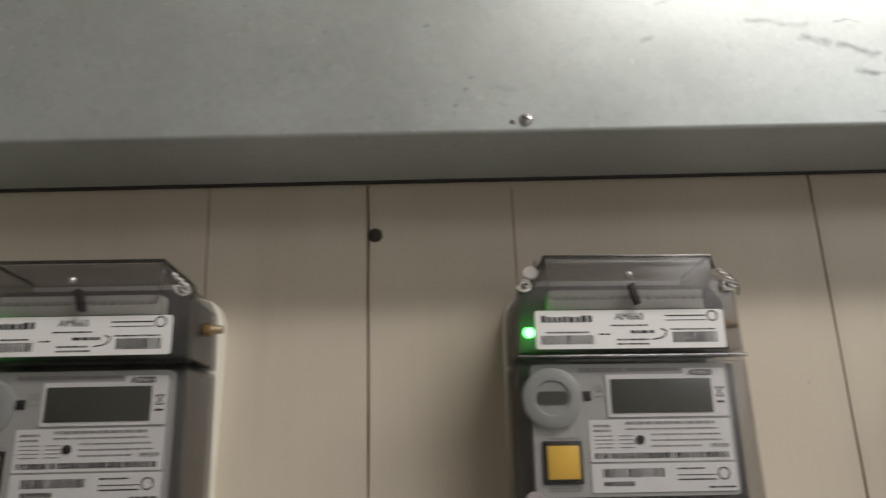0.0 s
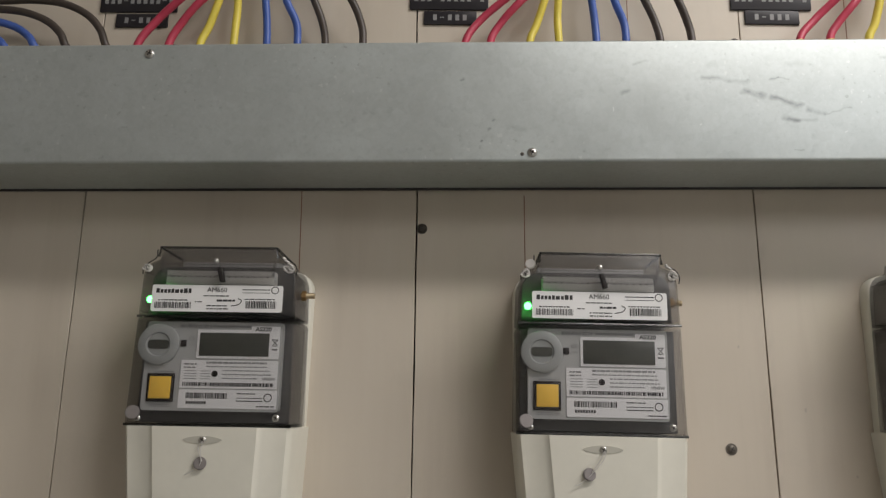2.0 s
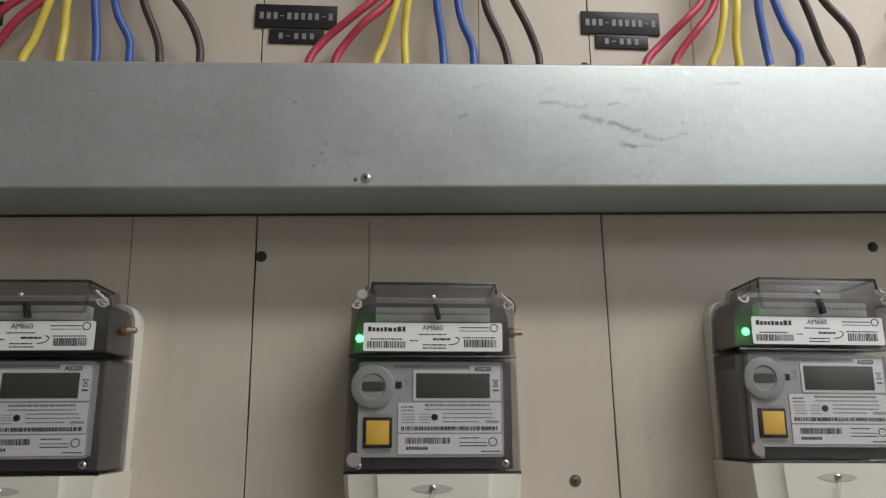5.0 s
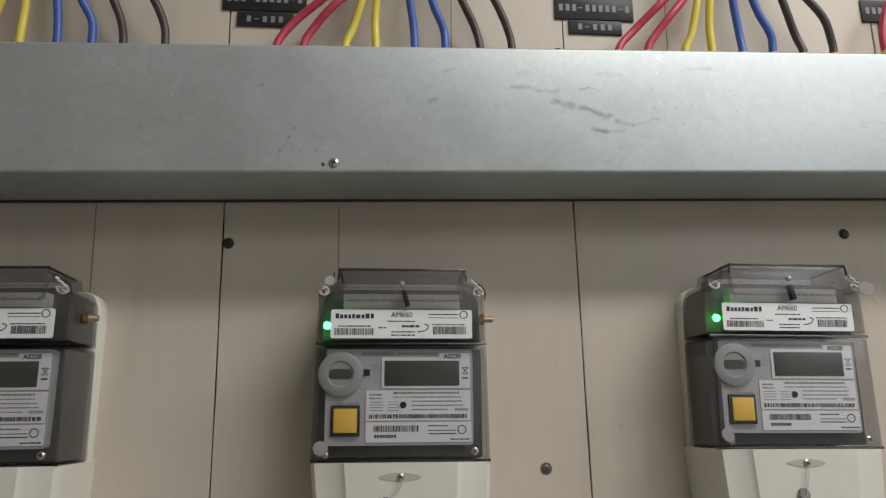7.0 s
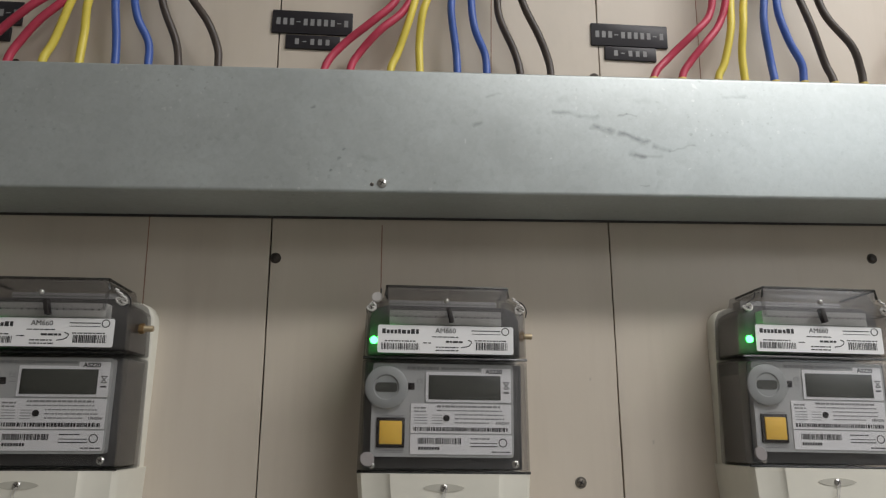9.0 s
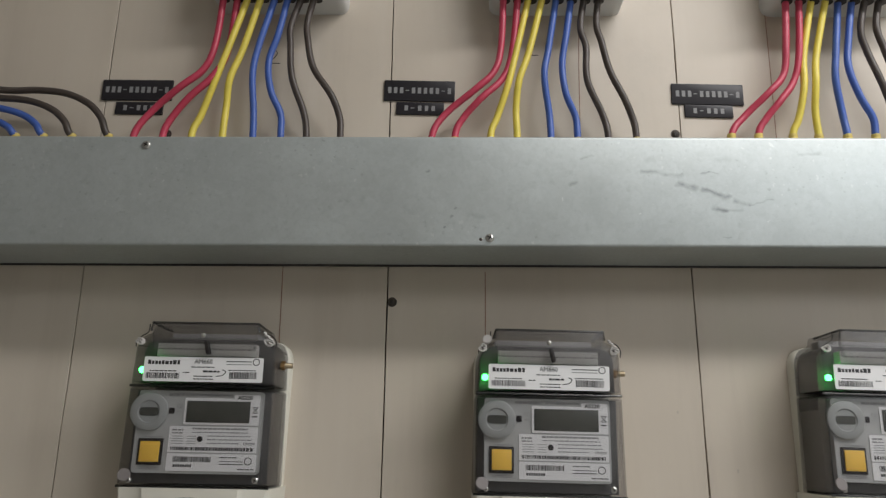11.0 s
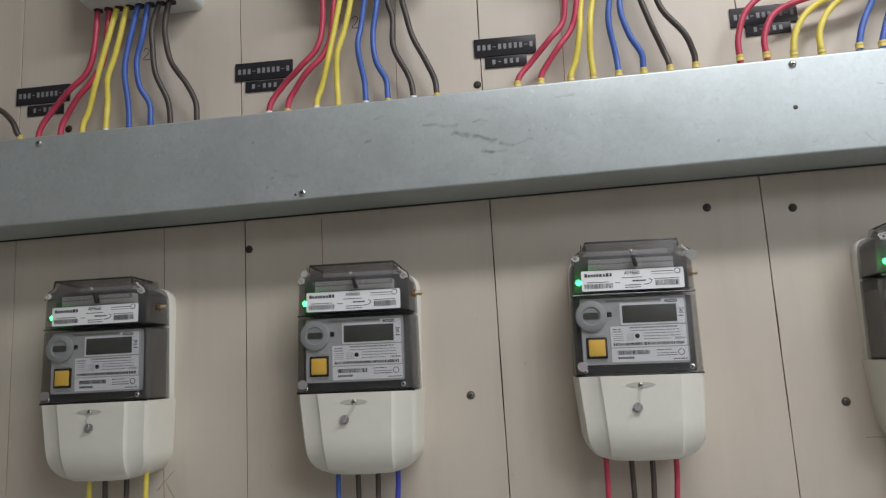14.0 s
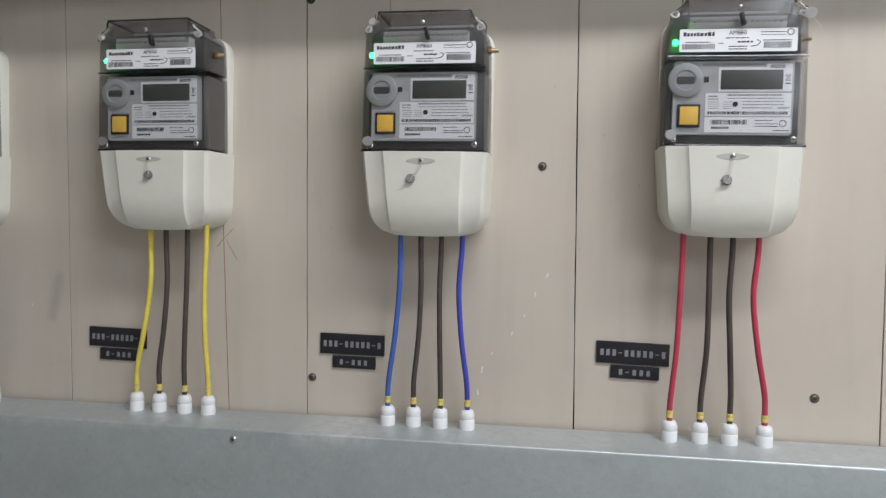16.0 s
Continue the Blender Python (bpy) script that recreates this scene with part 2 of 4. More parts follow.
M_BOARD, M_ZINC = board_paint(), galvanised()
M_GAP = plain("dark_backing", (0.03, 0.028, 0.025), 0.8)
M_ROOM = plain("room_plaster", (0.78, 0.76, 0.72), 0.8, scale=12)
M_FLOOR = plain("concrete_floor", (0.46, 0.445, 0.42), 0.7, scale=9, bump=0.3)
M_CREAM = plain("cream_plastic", (0.755, 0.735, 0.645), 0.42, vary=0.03, scale=90, bump=0.06)
M_SMOKE = smoked("smoked_cover", (0.905, 0.900, 0.902), 0.05, 0.36)
M_CLEAR = smoked("clear_cover", (0.955, 0.953, 0.958), 0.02, 0.22)
M_VISOR = smoked("clear_visor", (0.950, 0.948, 0.952), 0.04, 0.30)
# same plastic as the fronts; the dimness inside is put into its tint
M_DIMSIDE = smoked("dimmed_cover_side", (0.80, 0.797, 0.80), 0.03, 0.28)
M_MIDGREY = plain("mid_grey_plastic", (0.50, 0.50, 0.49), 0.5)
M_RIM = smoked("smoked_rim", (0.34, 0.345, 0.345))
M_INSIDE = plain("dark_inner_plastic", (0.112, 0.110, 0.108), 0.5)
M_FACE = plain("grey_faceplate", (0.455, 0.462, 0.452), 0.5, vary=0.03)
M_WHITE = plain("white_label_paper", (0.86, 0.86, 0.86), 0.4, vary=0.02)
M_PRINT = plain("black_print", (0.03, 0.03, 0.032), 0.5)
M_GREYPRINT = plain("grey_print", (0.28, 0.28, 0.28), 0.5)
M_LCD = plain("lcd_glass", (0.072, 0.074, 0.064), 0.40, vary=0.04, spec=0.35)
M_PORT = plain("translucent_port_plastic", (0.36, 0.375, 0.365), 0.35, vary=0.04)
M_YELLOW = plain("yellow_button", (0.95, 0.60, 0.085), 0.45, vary=0.05)
M_BLACK = plain("black_plastic", (0.022, 0.018, 0.018), 0.45)
M_STEEL = plain("steel_screw", (0.60, 0.59, 0.57), 0.28, metal=1.0)
M_LEAD = plain("lead_seal", (0.22, 0.20, 0.195), 0.6, metal=0.35, bump=0.4)
M_PALELEAD = plain("pale_lead_seal", (0.50, 0.48, 0.46), 0.6, metal=0.15, bump=0.3)
M_DULL = plain("dull_screw", (0.16, 0.145, 0.125), 0.5, metal=0.6)
M_OLDSCREW = plain("browned_screw", (0.050, 0.040, 0.031), 0.55, metal=0.2)
M_BRASS = plain("brass", (0.40, 0.26, 0.12), 0.5, metal=1.0)
M_TIP = plain("pale_brass", (0.44, 0.36, 0.24), 0.5, metal=0.85)
M_PALE = plain("pale_pin_strip", (0.80, 0.81, 0.78), 0.5)
M_SEALWIRE = plain("seal_wire", (0.66, 0.64, 0.62), 0.5, metal=0.3)
M_GREEN = glowing("green_diode", (0.045, 1.0, 0.085), 16)
M_RED = plain("red_insulation", (0.48, 0.045, 0.088), 0.42, vary=0.16, scale=60, bump=0.25)
M_YEL = plain("yellow_insulation", (0.74, 0.61, 0.09), 0.42, vary=0.14, scale=60, bump=0.25)
M_BLUE = plain("blue_insulation", (0.058, 0.122, 0.42), 0.42, vary=0.16, scale=60, bump=0.25)
M_VIOLET = plain("violet_blue_insulation", (0.055, 0.065, 0.42), 0.40, vary=0.1, scale=40)
M_DARK = plain("black_insulation", (0.067, 0.052, 0.044), 0.44, vary=0.2, scale=60, bump=0.25)
M_GLAND = plain("white_nylon", (0.78, 0.78, 0.77), 0.45, vary=0.03)
M_SLEEVE = plain("yellow_marker_sleeve", (0.66, 0.52, 0.14), 0.5)
M_PLATE = plain("black_engraving_laminate", (0.024, 0.022, 0.026), 0.42, vary=0.15, spec=0.35)
M_ENGRAVE = plain("engraved_white", (0.24, 0.24, 0.24), 0.6)
M_PENCIL = plain("brown_pencil", (0.31, 0.165, 0.11), 0.7, vary=0.25, scale=300)
M_INK = plain("black_marker_ink", (0.05, 0.045, 0.045), 0.6)
M_GREYBOX = plain("light_grey_housing", (0.62, 0.62, 0.60), 0.45, vary=0.04)


# ---- shaping helpers ----
def part(name, bm, material, parent=None, label="", smooth=40, sides=None):
    """Links a bmesh as one mesh object, under a thing if one is given."""
    bmesh.ops.recalc_face_normals(bm, faces=bm.faces)
    me = bpy.data.meshes.new(name)
    bm.to_mesh(me)
    bm.free()
    me.materials.append(material)
    if sides:
        me.materials.append(sides)
    if smooth:
        me.shade_smooth()
        me.set_sharp_from_angle(angle=radians(smooth))
    ob = new(name, me)
    if parent:
        ob.parent = parent
    if label:
        tagged(ob, label)
    return ob


def holder(name, x, y, z, label, category, group="", kind=""):
    ob = new(name)
    ob.empty_display_size = 0.02
    ob.matrix_world = pose(x, y, z)
    return tagged(ob, label, category, group, kind)


def box(bm, x0, x1, y0, y1, z0, z1, bevel=0.0, seg=2):
    made = bmesh.ops.create_cube(bm, size=1)["verts"]
    for v in made:
        v.co = Vector((x0 + (v.co.x + 0.5) * (x1 - x0), y0 + (v.co.y + 0.5) * (y1 - y0), z0 + (v.co.z + 0.5) * (z1 - z0)))
    if bevel:
        edges = {e for v in made for e in v.link_edges}
        bmesh.ops.bevel(bm, geom=list(edges), offset=bevel, segments=seg, affect="EDGES", profile=0.5)
    return bm


def boxed(*a, **k):
    return box(bmesh.new(), *a, **k)


def cylinder(bm, centre, axis, r, length, n=20, r2=None):
    """A closed cylinder or cone from centre along axis."""
    turn = Vector(axis).to_track_quat("Z", "Y").to_matrix().to_4x4()
    m = Matrix.Translation(Vector(centre) + Vector(axis).normalized() * length / 2) @ turn
    bmesh.ops.create_cone(bm, cap_ends=True, segments=n, radius1=r, radius2=r if r2 is None else r2, depth=length, matrix=m)
    return bm


def rounded(pts, r, n=5):
    """A closed outline with its corners rounded; r is one radius or one for each corner."""
    out, k = [], len(pts)
    for i in range(k):
        p, a, b = Vector(pts[i]), Vector(pts[i - 1]), Vector(pts[(i + 1) % k])
        q = r[i] if isinstance(r, (list, tuple)) else r
        if q <= 0:
            out.append(p)
            continue
        u, v = (a - p).normalized(), (b - p).normalized()
        s, e = p + u * q, p + v * q
        for j in range(n + 1):
            t = j / n
            out.append(s * (1 - t) ** 2 + p * 2 * t * (1 - t) + e * t * t)
    return out


def slab(bm, outline, d0, d1, edge=0.0):
    """An outline (x, z) thickened from d0 to d1 out of the wall, its front edge eased."""
    c = sum((Vector(p) for p in outline), Vector((0, 0))) / len(outline)
    rings = [(d0, 0.0), (d1 - edge, 0.0)]
    if edge:
        rings += [(d1 - edge * 0.3, edge * 0.3), (d1, edge)]
    loops = []
    for d, inset in rings:
        loop = []
        for p in outline:
            q = Vector(p)
            if inset:
                q += Vector((math.copysign(min(inset, abs(c.x - q.x)), c.x - q.x), math.copysign(min(inset, abs(c.y - q.y)), c.y - q.y)))
            loop.append(bm.verts.new((q.x, -d, q.y)))
        loops.append(loop)
    k = len(outline)
    for a, b in zip(loops, loops[1:]):
        for i in range(k):
            bm.faces.new((a[i], a[(i + 1) % k], b[(i + 1) % k], b[i]))
    bm.faces.new(loops[0])
    bm.faces.new(loops[-1])
    return bm


def shell(bm, outline, d0, d1, wall=0.002, edge=0.003):
    """A hollow cover, open to the wall, with walls of that thickness."""
    c = sum((Vector(p) for p in outline), Vector((0, 0))) / len(outline)

    def inset(p, by):
        q = Vector(p)
        return q + Vector((math.copysign(by, c.x - q.x), math.copysign(by, c.y - q.y)))

    rings = [(d0, wall), (d1 - wall, wall + 0.0), None, (d0, 0), (d1 - edge, 0), (d1 - edge * 0.3, edge * 0.3), (d1, edge)]
    loops = []
    for ring in rings:
        loops.append(None if ring is None else [bm.verts.new((inset(p, ring[1]).x, -ring[0], inset(p, ring[1]).y)) for p in outline])
    k = len(outline)
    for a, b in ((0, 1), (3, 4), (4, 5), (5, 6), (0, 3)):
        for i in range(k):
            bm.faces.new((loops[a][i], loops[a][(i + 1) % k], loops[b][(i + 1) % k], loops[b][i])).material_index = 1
    bm.faces.new(loops[1])
    bm.faces.new(loops[6])
    return bm


def glide(points, steps=6):
    """A smooth line through points."""
    p = [Vector(q) for q in points]
    p = [p[0] * 2 - p[1]] + p + [p[-1] * 2 - p[-2]]
    out = []
    for i in range(1, len(p) - 2):
        for j in range(steps):
            t = j / steps
            out.append(0.5 * (2 * p[i] + (p[i + 1] - p[i - 1]) * t + (2 * p[i - 1] - 5 * p[i] + 4 * p[i + 1] - p[i + 2]) * t * t
                              + (3 * p[i] - p[i - 1] - 3 * p[i + 1] + p[i + 2]) * t ** 3))
    out.append(p[-2])
    return out


def tube(bm, line, r, n=10):
    rings = []
    for i, p in enumerate(line):
        way = (line[min(i + 1, len(line) - 1)] - line[max(i - 1, 0)]).normalized()
        side = way.cross(Vector((0, 1, 0)))
        if side.length < 0.2:
            side = way.cross(Vector((1, 0, 0)))
        side.normalize()
        up = side.cross(way)
        rings.append([bm.verts.new(p + (side * math.cos(a) + up * math.sin(a)) * r) for a in (math.tau * j / n for j in range(n))])
    for a, b in zip(rings, rings[1:]):
        for j in range(n):
            bm.faces.new((a[j], a[(j + 1) % n], b[(j + 1) % n], b[j]))
    bm.faces.new(rings[0])
    bm.faces.new(rings[-1])
    return bm


def lettering(bm, body, x, z, d, size, thick=0.0002, wide=1.0, bold=0.0):
    """Letters of the built-in font, facing out from the wall, from x on along the base line z."""
    cu = bpy.data.curves.new("letters", "FONT")
    cu.body, cu.size, cu.extrude, cu.offset = body, size, thick, bold
    ob = new("letters", cu)
    bpy.context.view_layer.update()
    me = bpy.data.meshes.new_from_object(ob.evaluated_get(bpy.context.evaluated_depsgraph_get()))
    me.transform(Matrix.Translation((x, -d, z)) @ Matrix.Rotation(radians(90), 4, "X") @ Matrix.Diagonal((wide, 1, 1, 1)))
    bm.from_mesh(me)
    bpy.data.objects.remove(ob)
    bpy.data.meshes.remove(me)
    bpy.data.curves.remove(cu)
    return bm


def ring(bm, x, z, d, r, w, n=24, thick=0.0002):
    a = [[bm.verts.new((x + q * math.cos(math.tau * i / n), -dd, z + q * math.sin(math.tau * i / n))) for i in range(n)]
         for q, dd in ((r, d), (r - w, d), (r - w, d + thick), (r, d + thick))]
    for k in range(4):
        for i in range(n):
            bm.faces.new((a[k][i], a[k][(i + 1) % n], a[(k + 1) % 4][(i + 1) % n], a[(k + 1) % 4][i]))
    return bm


def bars(bm, rng, x0, x1, z0, z1, d, fine=0.0006, fill=0.55, thick=0.0002):
    """Upright strokes of uneven width, as a printed code has."""
    x = x0
    while x < x1:
        w = fine * rng.choice((0.7, 0.7, 1.1, 1.6)) * fill * 2
        box(bm, x, min(x + w, x1), -d - thick, -d, z0, z1)
        x += w + fine * rng.choice((0.6, 0.8, 1.3))
    return bm


def line_bar(bm, x0, x1, z, h, d, thick=0.0002):
    return box(bm, x0, x1, -d - thick, -d, z - h / 2, z + h / 2)


def words(bm, rng, x0, x1, z, h, d):
    """A row of short bars, like a line of print too small to read."""
    x = x0
    while x < x1 - 0.001:
        w = min(rng.uniform(0.0012, 0.0045), x1 - x)
        line_bar(bm, x, x + w, z, h, d)
        x += w + 0.0007
    return bm


# ---- structure: room, boards, troughs ----
def room_piece(name, x0, x1, y0, y1, z0, z1, material):
    return tagged(part(name, boxed(x0, x1, y0, y1, z0, z1), material, smooth=0), kind="structure")


room_piece("floor", -2.6, 3.2, -2.6, 0.7, -0.1, 0.0, M_FLOOR)
room_piece("ceiling", -2.6, 3.2, -2.6, 0.7, 2.7, 2.8, M_ROOM)
room_piece("wall_south", -2.6, 3.2, -2.7, -2.6, 0.0, 2.7, M_ROOM)
room_piece("wall_west", -2.7, -2.6, -2.6, 0.7, 0.0, 2.7, M_ROOM)
room_piece("wall_east", 3.2, 3.3, -2.6, 0.7, 0.0, 2.7, M_ROOM)
wall = room_piece("wall_north", -2.6, 3.2, 0.515, 0.7, 0.0, 2.7, M_GAP)

SEAMS_LOW = [-2.6, -1.95, -1.324, -1.006, -0.688, -0.3665, -0.0505, 0.264, 0.5815, 0.900, 1.22, 1.538, 2.2, 3.2]
SEAMS_HIGH = [-2.6, -1.95, -1.33, -1.012, -0.694, -0.370, -0.0535, 0.2645, 0.5805, 0.898, 1.22, 1.538, 2.2, 3.2]


def board(x0, x1, z0, z1, rng):
    """One painted board with hand-cut, slightly wandering edges."""
    bm = bmesh.new()
    n = 40
    zs = [z0 + i * (z1 - z0) / n for i in range(n + 1)]
    left = [x0 + 0.0006 + rng.uniform(-0.0003, 0.0003) + 0.0005 * math.sin(z * 5 + x0 * 9) for z in zs]
    right = [x1 - 0.0006 + rng.uniform(-0.0003, 0.0003) + 0.0005 * math.sin(z * 5 + x1 * 9) for z in zs]
    rows = []
    for z, a, b in zip(zs, left, right):
        rows.append([bm.verts.new(c) for c in ((a, WALL + 0.02, z), (a, WALL + 0.0003, z), (a + 0.0003, WALL, z), (b - 0.0003, WALL, z), (b, WALL + 0.0003, z), (b, WALL + 0.02, z))])
    for p, q in zip(rows, rows[1:]):
        for i in range(5):
            bm.faces.new((p[i], p[i + 1], q[i + 1], q[i]))
        bm.faces.new((p[5], p[0], q[0], q[5]))
    bm.faces.new(rows[0])
    bm.faces.new(rows[-1])
    return part("board", bm, M_BOARD, wall, smooth=30)


rng = random.Random(4)
for line, low, high in ((SEAMS_LOW, 0.02, 1.757), (SEAMS_HIGH, 1.759, 2.69)):
    for a, b in zip(line, line[1:]):
        board(a, b, low, high, rng)


def pencil(points, w=0.0009, material=None, name="pencil_line"):
    bm = bmesh.new()
    tube(bm, [Vector((x, WALL, z)) for x, z in points], w / 2, 6)
    return part(name, bm, material or M_PENCIL, wall)


for pts in ([(-0.1595, 1.705), (-0.158, 1.62), (-0.157, 1.40), (-0.1545, 1.30), (-0.151, 1.175)], [(0.0505, 1.70), (0.0505, 1.60)],
            [(0.160, 2.05), (0.156, 1.93), (0.154, 1.815)], [(0.371, 2.05), (0.369, 1.93), (0.366, 1.815)]):
    pencil(pts)
# handwritten numeral beside the cables of each column
for x, z in ((-0.187, 1.946), (0.103, 1.958)):
    way = glide([(x - 0.004, 0, z + 0.006), (x, 0, z + 0.010), (x + 0.004, 0, z + 0.006), (x + 0.001, 0, z), (x - 0.004, 0, z - 0.006), (x + 0.008, 0, z - 0.007)], 4)
    pencil([(p.x, p.z) for p in way], 0.001, M_INK, "pencil_numeral")


def trough(z0, z1, slope, label):
    """A folded sheet-steel wiring trough with rounded folds, running along the boards."""
    ob = holder("wiring_trough", 0, WALL, z0, label, "trough")
    bm = bmesh.new()
    section = rounded([(-DEEP, z0), (-DEEP, z1), (-0.0045, z1), (-0.0045, z0)], [0.0028, 0.0028, 0, 0], 4)
    rows = []
    for i in range(43):
        x = -2.0 + i * 0.1
        lift = slope * (x - 0.05)
        rows.append([bm.verts.new((x, y + 0.0003 * math.sin(x * 7 + z * 40), z - z0 + lift)) for y, z in section])
    for a, b in zip(rows, rows[1:]):
        for i in range(len(section)):
            j = (i + 1) % len(section)
            bm.faces.new((a[i], a[j], b[j], b[i]))
    bm.faces.new(rows[0])
    bm.faces.new(rows[-1])
    part("sheet_body", bm, M_ZINC, ob, smooth=50)
    # black strip added to draw the shade in the gap behind the trough
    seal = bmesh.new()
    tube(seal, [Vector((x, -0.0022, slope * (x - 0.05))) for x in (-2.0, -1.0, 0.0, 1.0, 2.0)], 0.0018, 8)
    part("gap_shade_strip", seal, M_BLACK, ob, "black strip standing in for the shaded gap against the boards")
    return ob


def screw_head(parent, x, z, d, r, material, name="screw"):
    """A domed head with a cross recess; x, z, d relative to its holder."""
    bm = bmesh.new()
    n, rows = 18, []
    for q, h in ((1.0, 0.0), (1.0, 0.12), (0.86, 0.34), (0.55, 0.5), (0.0, 0.55)):
        if q:
            rows.append([bm.verts.new((x + r * q * math.cos(math.tau * i / n), -d - r * h, z + r * q * math.sin(math.tau * i / n))) for i in range(n)])
    top = bm.verts.new((x, -d - r * 0.55, z))
    for a, b in zip(rows, rows[1:]):
        for i in range(n):
            bm.faces.new((a[i], a[(i + 1) % n], b[(i + 1) % n], b[i]))
    for i in range(n):
        bm.faces.new((rows[-1][i], rows[-1][(i + 1) % n], top))
    bm.faces.new(rows[0])
    ob = part(name, bm, material, parent)
    cross = bmesh.new()
    for turn in (0.5, 0.5 + math.pi / 2):
        c = boxed(-r * 0.6, r * 0.6, -d - r * 0.575, -d - r * 0.4, -r * 0.11, r * 0.11)
        c.transform(Matrix.Translation((x, 0, z)) @ Matrix.Rotation(turn, 4, "Y"))
        me = bpy.data.meshes.new("c")
        c.to_mesh(me)
        cross.from_mesh(me)
        c.free()
        bpy.data.meshes.remove(me)
    part("cross_slot", cross, M_BLACK, ob, smooth=0)
    return ob


SLOPE = 0.005      # rise of the upper trough along x
upper = trough(1.7065, 1.8175, SLOPE, "galvanised sheet-steel wiring trough with dark scuffs, above the meters")
lower = trough(1.0725, 1.1780, 0.001, "galvanised sheet-steel wiring trough below the meters")
for x, z in ((0.0512, 1.7145), (-0.283, 1.806), (0.608, 1.812)):
    screw_head(upper, x, z - 1.7065, DEEP, 0.0042, M_STEEL)
for x, z in ((0.605, 1.763), (0.0428, 1.7132)):
    screw_head(upper, x, z - 1.7065, DEEP - 0.0003, 0.0026 if x > 0.1 else 0.0018, M_DULL, "rivet")
bolt = part("bolt_head", cylinder(bmesh.new(), (0.788, -DEEP + 0.0001, 1.768 - 1.7065), (0, -1, 0), 0.0088, 0.0012, 28), M_DULL, upper, "large slotted bolt head")
screw_head(upper, 0.7885, 1.7675 - 1.7065, DEEP + 0.001, 0.0072, M_STEEL, "bolt")
screw_head(lower, -0.108, 1.166 - 1.0725, DEEP, 0.004, M_STEEL)


def board_screw(x, z, dark):
    ob = holder("board_screw", x, WALL, z, "dark countersunk cross-head screw in the painted board" if dark else "dull steel cross-head screw in the painted board", "screw", "board screws")
    part("washer", cylinder(bmesh.new(), (0, 0.001, 0), (0, -1, 0), 0.0050, 0.0014, 20), M_OLDSCREW if dark else M_DULL, ob)
    screw_head(ob, 0, 0, 0.0001, 0.0038, M_OLDSCREW if dark else M_DULL, "head")
    return ob


for x, z, dark in ((-0.045, 1.6675, 1), (0.226, 1.472, 0), (0.615, 1.667, 1), (0.519, 1.675, 1), (0.643, 1.444, 0), (-0.044, 1.222, 0), (0.516, 1.225, 0),
                   (0.258, 1.856, 1), (-0.297, 1.852, 1), (0.828, 1.858, 1)):
    board_screw(x, z, dark)


